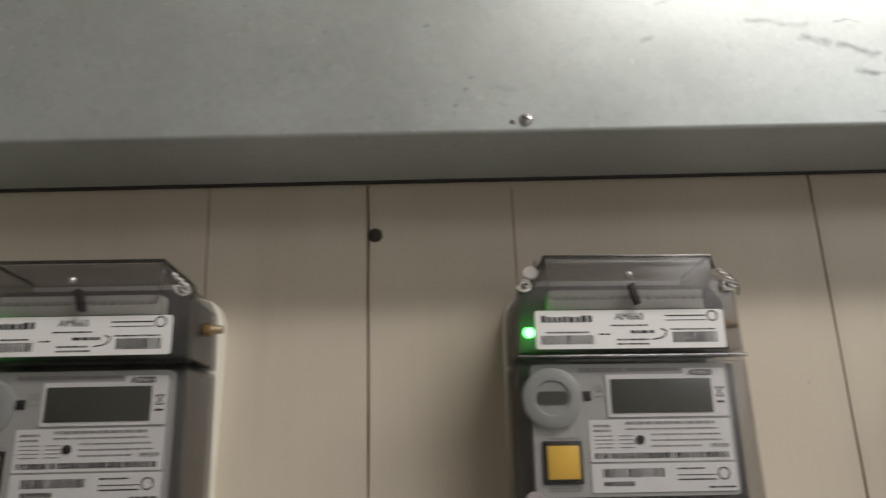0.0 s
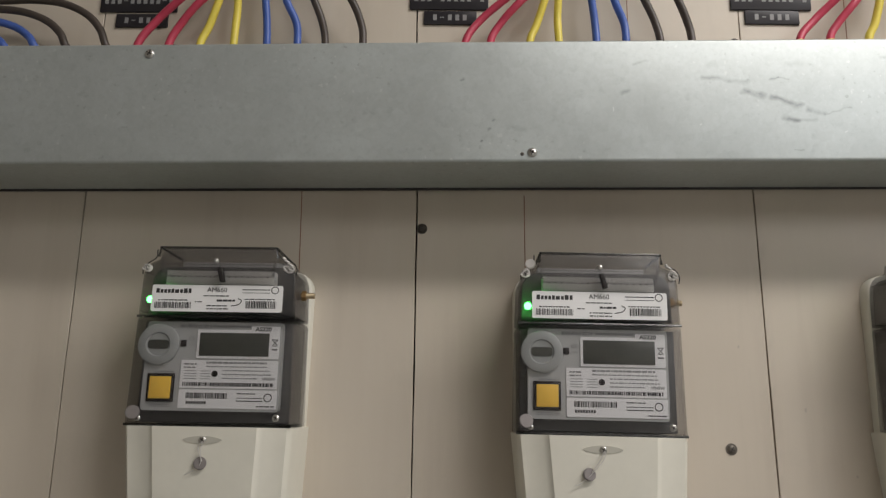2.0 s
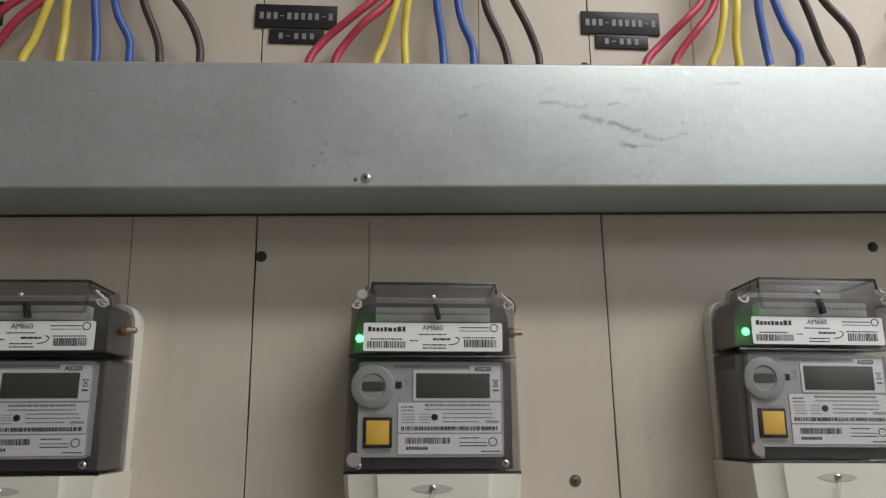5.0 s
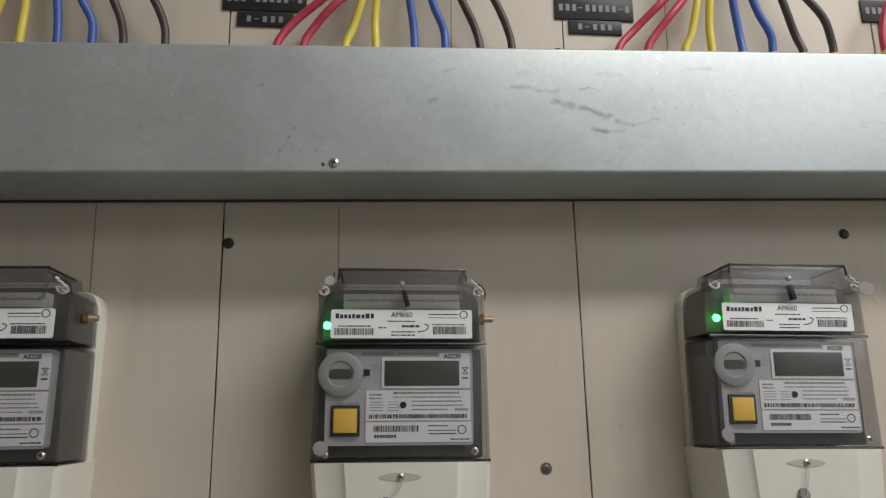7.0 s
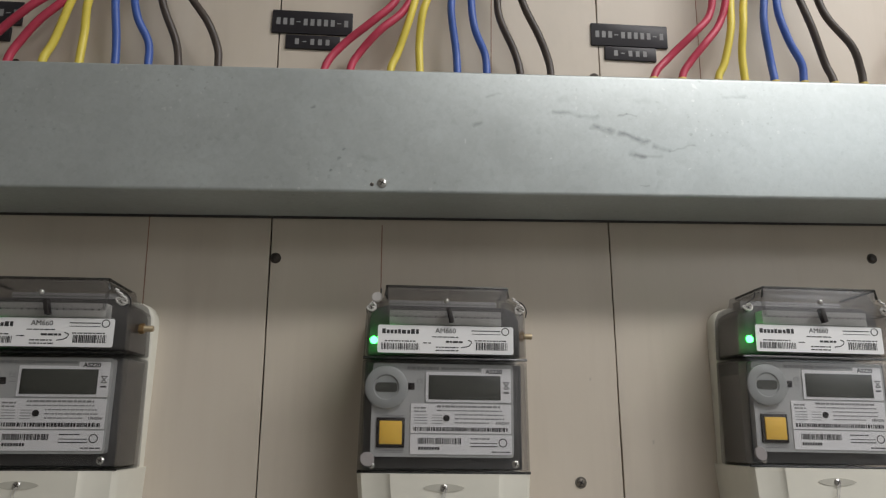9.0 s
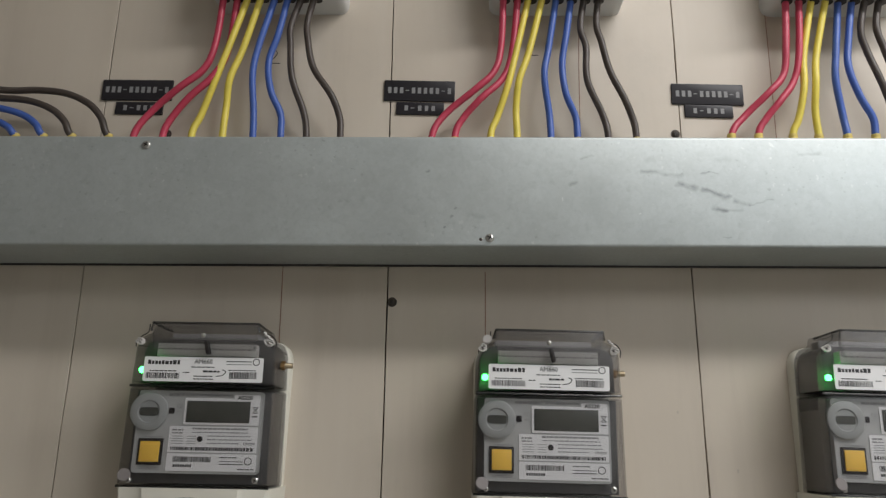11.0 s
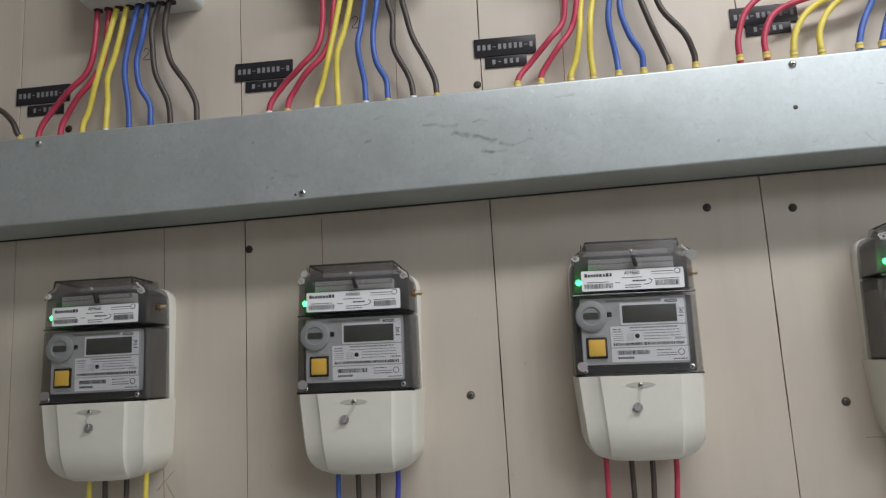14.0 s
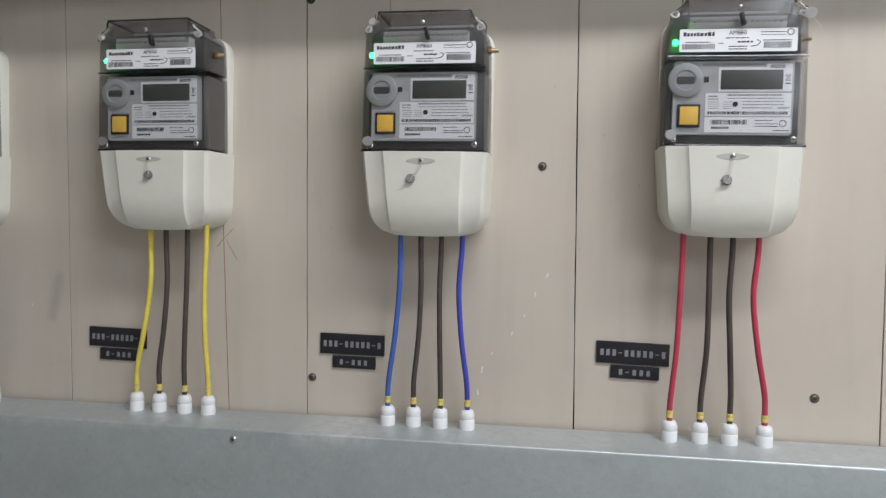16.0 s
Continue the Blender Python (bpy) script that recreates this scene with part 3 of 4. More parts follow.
# ---- electricity meters ----
def meter(x, z, seal, lit, rng, roll=0.0, tag=""):
    """Origin at the top left corner of the white module label, on the board; y towards the viewer is negative."""
    ob = holder("electricity_meter", x, WALL, z, "electricity meter with smoked clear cover, cream terminal cover and yellow button", "meter", "row of meters")
    ob.matrix_world = pose(x, WALL, z, 0, roll, 0) @ Matrix.Diagonal((1.01, 0.955, 1, 1))
    # cream back housing
    base = rounded([(-0.0100, -0.1165), (0.1192, -0.1165), (0.1210, 0.0225), (-0.0118, 0.0225)], [0, 0, 0.020, 0.020], 8)
    part("back_housing", slab(bmesh.new(), base, 0.0, 0.0145, 0.003), M_CREAM, ob)
    # inner works
    part("chassis", boxed(-0.0092, 0.1165, -0.0545, -0.0147, -0.1113, -0.0292, bevel=0.001), M_INSIDE, ob)
    well = rounded([(-0.0080, -0.0231), (0.1160, -0.0231), (0.1150, 0.0080), (0.1115, 0.0150), (0.1030, 0.0185), (0.0055, 0.0185), (-0.0030, 0.0150), (-0.0070, 0.0080)], 0.001, 2)
    part("module_chassis", slab(bmesh.new(), well, 0.0147, 0.0545, 0.001), M_INSIDE, ob)
    part("module_back", boxed(0.008, 0.100, -0.030, -0.0143, 0.0025, 0.027, bevel=0.001), M_MIDGREY, ob)
    # clear covers; their side walls are tinted darker to stand in for inner shade
    low = rounded([(-0.0125, -0.1135), (0.1205, -0.1135), (0.1190, -0.0270), (-0.0110, -0.0270)], [0.001, 0.001, 0.003, 0.003], 3)
    top = rounded([(-0.0108, -0.0252), (0.1188, -0.0252), (0.1178, 0.0090), (0.1140, 0.0185), (0.1045, 0.0225), (0.1030, 0.0310), (0.0055, 0.0310), (0.0040, 0.0225), (-0.0055, 0.0185), (-0.0098, 0.0090)], [0.002, 0.002, 0.003, 0.003, 0.002, 0.002, 0.002, 0.002, 0.003, 0.003], 3)
    c1 = part("lower_cover", shell(bmesh.new(), low, 0.0147, 0.0700), M_CLEAR, ob, "smoked clear plastic cover", sides=M_DIMSIDE)
    c2 = part("module_cover", shell(bmesh.new(), top, 0.0147, 0.0700), M_SMOKE, ob, "smoked clear plastic cover", sides=M_DIMSIDE)
    # darker beads along the covers' edges
    for cover, line in ((c2, [(0.0052, 0.0225), (0.0062, 0.0303), (0.1023, 0.0303), (0.1033, 0.0225)]),
                        (c1, [(-0.011, -0.0262), (0.119, -0.0262)]), (c1, [(-0.0125, -0.113), (0.1205, -0.113)])):
        bm = bmesh.new()
        tube(bm, [Vector((a, -0.0692 - 0.0075 * (cover is c2), b)) for a, b in line], 0.0011, 8)
        part("rim", bm, M_RIM, cover)
    for s in ((0.0062, 0.0303), (0.1023, 0.0303)):
        part("rim", tube(bmesh.new(), [Vector((s[0], -0.0765, s[1])), Vector((s[0], -0.026, s[1] - 0.001))], 0.0011, 8), M_RIM, c2)
    # visor: a raised clear box over the terminals of the module
    vis = rounded([(0.0080, 0.0065), (0.1000, 0.0065), (0.1025, 0.0300), (0.0055, 0.0300)], 0.0008, 2)
    part("visor", shell(bmesh.new(), vis, 0.0702, 0.0772, 0.0009, 0.0006), M_VISOR, ob, "raised clear visor", sides=M_SMOKE)
    part("visor_rib", boxed(0.0072, 0.1008, -0.0780, -0.0771, 0.0157, 0.0166, bevel=0.0003), M_SMOKE, ob)
    # pin strip, post and ball behind the visor
    strip = part("pin_strip", boxed(0.009, 0.099, -0.0666, -0.0520, 0.0012, 0.0128, bevel=0.0005), M_PALE, ob)
    for i in range(16):
        if i not in (7, 8):
            part("pin", cylinder(bmesh.new(), (0.014 + i * 0.0053, -0.0665, 0.0075), (0, -1, 0), 0.0007, 0.0005, 8), M_BLACK, strip)
    bm = boxed(-0.0018, 0.0018, -0.0768, -0.0705, -0.0062, 0.0062, bevel=0.0006)
    bm.transform(Matrix.Translation((0.0570, 0, 0.0085)) @ Matrix.Rotation(radians(-14), 4, "Y"))
    part("post", bm, M_BLACK, ob)
    bm = bmesh.new()
    bmesh.ops.create_uvsphere(bm, u_segments=14, v_segments=8, radius=0.0022)
    bm.transform(Matrix.Translation((0.0535, -0.0785, 0.0190)))
    part("cover_screw", bm, M_STEEL, ob)
    # white label of the module
    outline = rounded([(0, -0.0222), (0.108, -0.0222), (0.108, 0), (0, 0)], 0.0018, 4)
    lab = part("module_label", slab(bmesh.new(), outline, 0.0701, 0.0708), M_WHITE, ob, "white printed label")
    D = 0.0708
    bm = bmesh.new()
    for a, w, h in ((0.0035, 0.0032, 0.0038), (0.0070, 0.0026, 0.0030), (0.0100, 0.0027, 0.0030), (0.0131, 0.0025, 0.0030), (0.0160, 0.0026, 0.0034),
                    (0.0190, 0.0038, 0.0030), (0.0232, 0.0026, 0.0030), (0.0262, 0.0036, 0.0038), (0.0302, 0.0026, 0.0038)):
        box(bm, a, a + w * 0.86, -D - 0.0002, -D, -0.0069, -0.0069 + h)
    tagged(part("brand_mark", bm, M_PRINT, lab, smooth=0), kind="stuff")
    part("model_print", lettering(bmesh.new(), "AM660", 0.0455, -0.0058, D, 0.0056), M_PRINT, lab, smooth=0)
    for a in ((0.0030, 0.0330, -0.0196, -0.0145), (0.0780, 0.1030, -0.0190, -0.0130)):
        tagged(part("barcode", bars(bmesh.new(), rng, *a, D), M_PRINT, lab, smooth=0), kind="stuff")
    bm = ring(bmesh.new(), 0.1015, -0.0038, D, 0.0032, 0.0007)
    line_bar(bm, 0.0745, 0.0975, -0.0036, 0.0007, D)
    line_bar(bm, 0.0745, 0.0975, -0.0062, 0.0004, D)
    words(bm, rng, 0.0058, 0.0300, -0.0128, 0.0009, D)
    words(bm, rng, 0.0430, 0.0640, -0.0090, 0.0008, D)
    words(bm, rng, 0.0770, 0.1030, -0.0115, 0.0008, D)
    words(bm, rng, 0.0360, 0.0420, -0.0140, 0.0008, D)
    words(bm, rng, 0.0460, 0.0640, -0.0172, 0.0009, D)
    words(bm, rng, 0.0460, 0.0640, -0.0197, 0.0009, D)
    tagged(part("small_print", bm, M_PRINT, lab, smooth=0), kind="stuff")
    bm = bmesh.new()
    words(bm, rng, 0.0540, 0.0690, -0.0128, 0.0016, D)
    tube(bm, glide([(0.0660, -D, -0.0172), (0.0720, -D, -0.0160), (0.0745, -D, -0.0128), (0.0715, -D, -0.0110)], 4), 0.0004, 6)
    part("swoosh_mark", bm, M_PRINT, lab)
    # green diode
    bm = bmesh.new()
    bmesh.ops.create_uvsphere(bm, u_segments=14, v_segments=8, radius=0.0031)
    bm.transform(Matrix.Translation((-0.0030, -0.0655, -0.0118)) @ Matrix.Diagonal((1, 0.7, 1, 1)))
    part("status_light", bm, M_GREEN if lit else M_GLAND, ob, "lit green diode")
    # face of the meter behind the lower cover
    outline = rounded([(-0.003, -0.1020), (0.1085, -0.1020), (0.1085, -0.0300), (-0.003, -0.0300)], 0.003, 3)
    part("faceplate", slab(bmesh.new(), outline, 0.0560, 0.0640), M_FACE, ob, "grey faceplate")
    F = 0.0641
    outline = rounded([(0.0275, -0.0838), (0.1065, -0.0838), (0.1065, -0.0612), (0.0275, -0.0612)], 0.0008, 2)
    data = part("data_plate", slab(bmesh.new(), outline, F, F + 0.0006), M_WHITE, ob, "white printed plate")
    outline = rounded([(0.0275, -0.0998), (0.1070, -0.0998), (0.1070, -0.0848), (0.0275, -0.0848)], 0.0008, 2)
    number = part("number_plate", slab(bmesh.new(), outline, F, F + 0.0006), M_WHITE, ob, "white printed plate with bar code")
    outline = rounded([(0.0390, -0.0598), (0.1065, -0.0598), (0.1065, -0.0330), (0.0830, -0.0330), (0.0830, -0.0362), (0.0390, -0.0362)], [0.001, 0.001, 0.001, 0.001, 0, 0.001], 2)
    bezel = part("display_bezel", slab(bmesh.new(), outline, F, F + 0.0008), M_WHITE, ob, "white display surround")
    part("display", boxed(0.0412, 0.0982, -F - 0.0014, -F - 0.0008, -0.0578, -0.0388, bevel=0.0003), M_LCD, bezel, "dark blank display")
    P = F + 0.0008
    part("model_print", lettering(bmesh.new(), "AS220", 0.0862, -0.0370, P, 0.0046, wide=1.1, bold=0.00013), M_PRINT, bezel, smooth=0)
    bm = line_bar(bmesh.new(), 0.1005, 0.1050, -0.0520, 0.0011, P)
    for a, b in (((0.1005, -0.0440), (0.1050, -0.0490)), ((0.1050, -0.0440), (0.1005, -0.0490)), ((0.1002, -0.0440), (0.1053, -0.0440)), ((0.1012, -0.0490), (0.1043, -0.0490))):
        tube(bm, [Vector((a[0], -P, a[1])), Vector((b[0], -P, b[1]))], 0.0003, 6)
    part("bin_sign", bm, M_PRINT, bezel)
    Q = F + 0.0006
    bm = bmesh.new()
    words(bm, rng, 0.0300, 0.0400, -0.0645, 0.0013, Q)
    words(bm, rng, 0.0480, 0.0990, -0.0632, 0.0016, Q)
    for i, (a, b) in enumerate(((0.0480, 0.0990), (0.0620, 0.1000), (0.0620, 0.1010), (0.0620, 0.0900))):
        words(bm, rng, a, b, -0.0664 - i * 0.0031, 0.0009, Q)
    words(bm, rng, 0.0300, 0.0395, -0.0672, 0.0011, Q)
    lettering(bm, "1PH2W", 0.0940, -0.0768, Q, 0.0030, wide=1.1, bold=0.0001)
    for i in range(4):
        line_bar(bm, 0.0305, 0.0405, -0.0700 - i * 0.0021, 0.0005, Q)
        line_bar(bm, 0.0440, 0.0520, -0.0700 - i * 0.0021, 0.0005, Q)
    tagged(part("small_print", bm, M_GREYPRINT, data, smooth=0), kind="stuff")
    tagged(part("barcode", bars(bmesh.new(), rng, 0.0300, 0.1035, -0.0822, -0.0792, Q, 0.0007, 0.7), M_PRINT, data, smooth=0), kind="stuff")
    part("lens_dot", cylinder(bmesh.new(), (0.0555, -Q, -0.0722), (0, -1, 0), 0.0025, 0.0006), M_BLACK, data)
    tagged(part("barcode", bars(bmesh.new(), rng, 0.0335, 0.0670, -0.0920, -0.0875, Q), M_PRINT, number, smooth=0), kind="stuff")
    bm = ring(bmesh.new(), 0.0998, -0.0907, Q, 0.0034, 0.0007)
    for i in range(8):
        box(bm, 0.0340 + i * 0.0021, 0.0355 + i * 0.0021, -Q - 0.0002, -Q, -0.0965, -0.0942)
    line_bar(bm, 0.0745, 0.0955, -0.0912, 0.0005, Q)
    line_bar(bm, 0.0745, 0.0955, -0.0936, 0.0007, Q)
    words(bm, rng, 0.0745, 0.0900, -0.0878, 0.0008, Q)
    words(bm, rng, 0.0910, 0.1060, -0.0977, 0.0009, Q)
    tagged(part("small_print", bm, M_PRINT, number, smooth=0), kind="stuff")
    bm = lettering(bmesh.new(), "CE", 0.0318, -0.0455, F, 0.0052, wide=0.8)
    words(bm, rng, 0.0325, 0.0372, -0.0485, 0.0007, F)
    words(bm, rng, 0.0050, 0.0220, -0.0708, 0.0008, F)
    words(bm, rng, 0.0040, 0.0220, -0.0972, 0.0008, F)
    words(bm, rng, 0.0040, 0.0220, -0.0986, 0.0008, F)
    words(bm, rng, 0.0240, 0.0500, -0.0335, 0.0025, F)
    line_bar(bm, 0.0510, 0.0815, -0.0335, 0.0018, F)
    tagged(part("face_print", bm, M_GREYPRINT, ob, smooth=0), kind="stuff")
    part("sensor_window", boxed(0.0252, 0.0302, -F - 0.0006, -F, -0.0505, -0.0452, bevel=0.0003), M_BLACK, ob)
    # optical port
    bm = bmesh.new()
    n = 32
    rows = [[bm.verts.new((0.0080 + r * math.cos(math.tau * i / n), -d, -0.0490 + r * math.sin(math.tau * i / n))) for i in range(n)]
            for r, d in ((0.0168, 0.0640), (0.0168, 0.0669), (0.0160, 0.0675), (0.0100, 0.0675), (0.0092, 0.0663))]
    for a, b in zip(rows, rows[1:]):
        for i in range(n):
            bm.faces.new((a[i], a[(i + 1) % n], b[(i + 1) % n], b[i]))
    bm.faces.new(rows[-1])
    port = part("optical_port", bm, M_PORT, ob, "pale round optical port")
    slot = rounded([(-0.0006, -0.0527), (0.0166, -0.0527), (0.0166, -0.0453), (-0.0006, -0.0453)], 0.0030, 5)
    part("port_slot", slab(bmesh.new(), slot, 0.0661, 0.0667), M_LCD, port)
    # yellow button in its dark frame
    but = part("button_frame", boxed(0.0012, 0.0232, -0.0656, -0.0560, -0.0952, -0.0722, bevel=0.0008), M_BLACK, ob, "black button frame")
    part("button", boxed(0.0036, 0.0210, -0.0670, -0.0652, -0.0926, -0.0748, bevel=0.0006), M_YELLOW, but, "yellow push button")
    # corner screws, seals and twisted wire
    for sx, sz in ((-0.0050, 0.0138), (0.1122, 0.0138)):
        screw_head(ob, sx, sz, 0.0705, 0.0030, M_STEEL, "corner_screw")
        bm = bmesh.new()
        pts = [(sx, -0.0745, sz)]
        for i in range(9):
            a = i * 1.9 + sx * 50
            pts.append((sx + 0.0040 * math.cos(a) + 0.0012 * rng.uniform(-1, 1), -0.0725 - 0.0012 * math.sin(a * 1.3), sz + 0.0032 * math.sin(a) + 0.001 * rng.uniform(-1, 1)))
        tube(bm, glide(pts, 5), 0.0006, 6)
        part("seal_wire", bm, M_SEALWIRE, ob, "twisted silver seal wire")
    if tag == "left":
        bm = cylinder(bmesh.new(), (-0.0012, -0.0708, 0.0218), (-0.2, -1, 0.3), 0.0044, 0.0020, 22)
        bmesh.ops.bevel(bm, geom=bm.edges[:], offset=0.0005, segments=2, affect="EDGES")
        part("wire_seal", bm, M_PALELEAD, ob, "grey disc seal on the corner wire")
    for loop in ([(0.0015, 0.0295), (0.0010, 0.0225), (-0.0045, 0.0185), (-0.0088, 0.0140), (-0.0090, 0.0085)],
                 [(0.1075, 0.0225), (0.1150, 0.0195), (0.1185, 0.0140), (0.1180, 0.0080)]):
        part("dark_wire", tube(bmesh.new(), glide([(a, -0.0715, b) for a, b in loop], 5), 0.0005, 6), M_BLACK, ob, "dark sealing wire")
    twist = [(0.1068 + 0.0011 * i + 0.0010 * math.sin(i * 2.1), -0.0735 - 0.0009 * math.cos(i * 2.1), 0.0232 - 0.0010 * i) for i in range(10)]
    part("seal_wire", tube(bmesh.new(), glide(twist, 4), 0.0009, 8), M_SEALWIRE, ob, "bunched pale seal wire")
    screw_head(ob, 0.1088, -0.1065, 0.0702, 0.0030, M_STEEL, "corner_screw")
    screw_head(ob, -0.0015, -0.1082, 0.0702, 0.0026, M_STEEL, "corner_screw")
    bm = cylinder(bmesh.new(), (-0.0052, -0.0712, -0.1040), (0.2, -1, 0.25), 0.0056, 0.0022, 24)
    bmesh.ops.bevel(bm, geom=bm.edges[:], offset=0.0005, segments=2, affect="EDGES")
    part("cover_seal", bm, M_LEAD, ob, "grey disc seal")
    if tag == "right":
        bm = cylinder(bmesh.new(), (0.1165, -0.0790, 0.0115), (-0.35, -1, -0.15), 0.0056, 0.0022, 24)
        bmesh.ops.bevel(bm, geom=bm.edges[:], offset=0.0005, segments=2, affect="EDGES")
        disc = part("corner_seal", bm, M_PALELEAD, ob, "grey disc seal at an upper corner")
        bm = bmesh.new()
        tube(bm, glide([(0.1100, -0.0765, 0.0150), (0.1130, -0.0785, 0.0120), (0.1172, -0.0788, 0.0090), (0.1210, -0.0785, 0.0050), (0.1265, -0.0760, -0.0010)], 5), 0.0004, 6)
        tube(bm, glide([(0.1060, -0.0765, 0.0110), (0.1110, -0.0785, 0.0130), (0.1160, -0.0790, 0.0120)], 5), 0.0004, 6)
        part("seal_wire", bm, M_SEALWIRE, disc)
    # brass stub at the side
    bm = cylinder(bmesh.new(), (0.1172, -0.0400, -0.0035), (1, 0, 0), 0.0045, 0.0040, 6)
    bmesh.ops.bevel(bm, geom=bm.edges[:], offset=0.0004, segments=2, affect="EDGES")
    stub = part("brass_stub", bm, M_BRASS, ob, "brass hexagon nut with a pale threaded stub")
    bm = bmesh.new()
    for k in range(6):
        cylinder(bm, (0.1211 + k * 0.0012, -0.0400, -0.0035), (1, 0, 0), 0.0027, 0.0012, 16, 0.0023)
    part("thread", bm, M_TIP, stub, "pale brass thread")
    # cream terminal cover, lofted from its top edge down
    bm = bmesh.new()
    rows, steps = [], 26
    for i in range(steps + 1):
        s = i / steps
        v = -0.1140 - 0.0860 * s
        e = max(0.0, (s - 0.72) / 0.28)
        round_in = 0.0225 * (1 - math.sqrt(max(0.0, 1 - e * e)))
        wl, wr = -0.0128 + 0.0085 * s + round_in, 0.1215 - 0.0035 * s - round_in
        g = max(0.0, (s - 0.55) / 0.45)
        dd = 0.0745 - 0.004 * s - 0.026 * (1 - math.sqrt(max(0.0, 1 - (g * 0.93) ** 2)))
        pl, pr = max(0.0125 + 0.008 * s, wl + 0.006), min(0.0955 - 0.003 * s, wr - 0.006)
        sec = [(wl, 0.0), (wl, dd - 0.014), (wl + 0.0010, dd - 0.0085), (wl + 0.0035, dd - 0.0048), (pl - 0.0045 if pl - 0.0045 > wl + 0.0036 else wl + 0.0045, dd - 0.0030), (pl - 0.0012, dd - 0.0011), (pl, dd),
               ((pl * 2 + pr) / 3, dd + 0.0008), ((pl + pr * 2) / 3, dd + 0.0008),
               (pr, dd), (pr + 0.0012, dd - 0.0011), (pr + 0.0045 if pr + 0.0045 < wr - 0.0036 else wr - 0.0045, dd - 0.0030), (wr - 0.0035, dd - 0.0048), (wr - 0.0010, dd - 0.0085), (wr, dd - 0.014), (wr, 0.0)]
        rows.append([bm.verts.new((a, -b, v - 0.004 * s * (1 - ((a - 0.054) / 0.068) ** 2))) for a, b in sec])
    for a, b in zip(rows, rows[1:]):
        for i in range(len(a) - 1):
            bm.faces.new((a[i], a[i + 1], b[i + 1], b[i]))
        bm.faces.new((a[-1], a[0], b[0], b[-1]))
    bm.faces.new(rows[0])
    bm.faces.new(rows[-1])
    cover = part("terminal_cover", bm, M_CREAM, ob, "cream terminal cover", smooth=28)
    # screw recess drawn as a flush slab, its shade put into the colour
    eye = [(0.0535 + 0.0155 * math.cos(a), -0.1240 + 0.0030 * math.sin(a) * abs(math.sin(a)) ** 0.4) for a in (math.tau * i / 24 for i in range(24))]
    part("screw_recess", slab(bmesh.new(), eye, 0.0700, 0.0752), shaded_recess, cover)
    screw_head(cover, 0.0538, -0.1240, 0.0752, 0.0029, M_STEEL, "cover_screw")
    sx, sz = seal
    bm = cylinder(bmesh.new(), (sx, -0.0740, sz), (0.2, -1, 0.25), 0.0050, 0.0024, 24)
    bmesh.ops.bevel(bm, geom=bm.edges[:], offset=0.0006, segments=2, affect="EDGES")
    part("hanging_seal", bm, M_LEAD, ob, "round lead seal on a wire")
    bm = bmesh.new()
    tube(bm, glide([(0.0540, -0.0772, -0.1250), (0.0515, -0.0775, -0.1305), (sx + 0.002, -0.0766, sz + 0.002)], 5), 0.0003, 6)
    tube(bm, glide([(0.0550, -0.0772, -0.1250), (0.0535, -0.0772, -0.1315), (sx + 0.001, -0.0768, sz), (sx - 0.006, -0.0760, sz - 0.006), (sx - 0.011, -0.0755, sz - 0.0085)], 5), 0.0003, 6)
    part("seal_wire", bm, M_SEALWIRE, ob)
    return ob


# the cover's cream darkened by a third, as the recess looks in shade
shaded_recess = plain("shaded_recess_cream", (0.50, 0.485, 0.42), 0.5, vary=0.05)
METERS = [(-0.570, 1.601, 0.3, (0.043, -0.139)), (-0.2640, 1.6020, 0.4, (0.0530, -0.1420)), (0.0500, 1.5985, 0.8, (0.0425, -0.1430)), (0.3615, 1.6012, 1.2, (0.0490, -0.1475)), (0.6815, 1.6020, 1.2, (0.046, -0.139))]
for i, (x, z, roll, seal) in enumerate(METERS):
    meter(x, z, seal, True, random.Random(20 + i), roll, {2: "left", 3: "right"}.get(i, ""))


# ---- cables ----
def gland(x, y, z):
    """A white nylon cable gland standing on a trough."""
    ob = holder("cable_gland", x, y, z, "white nylon cable gland on the steel trough", "cable gland", "cable glands")
    bm = bmesh.new()
    n, rows = 20, []
    for r, h in ((0.0085, 0.0), (0.0085, 0.0105), (0.0078, 0.0115), (0.0080, 0.0125), (0.0080, 0.0170), (0.0066, 0.0205), (0.0050, 0.0215)):
        rows.append([bm.verts.new((r * math.cos(math.tau * i / n) * (1 + 0.05 * (i % 2) * (h > 0.012)), r * math.sin(math.tau * i / n) * (1 + 0.05 * (i % 2) * (h > 0.012)), h)) for i in range(n)])
    for a, b in zip(rows, rows[1:]):
        for i in range(n):
            bm.faces.new((a[i], a[(i + 1) % n], b[(i + 1) % n], b[i]))
    bm.faces.new(rows[0])
    bm.faces.new(rows[-1])
    part("gland_body", bm, M_GLAND, ob)
    return ob


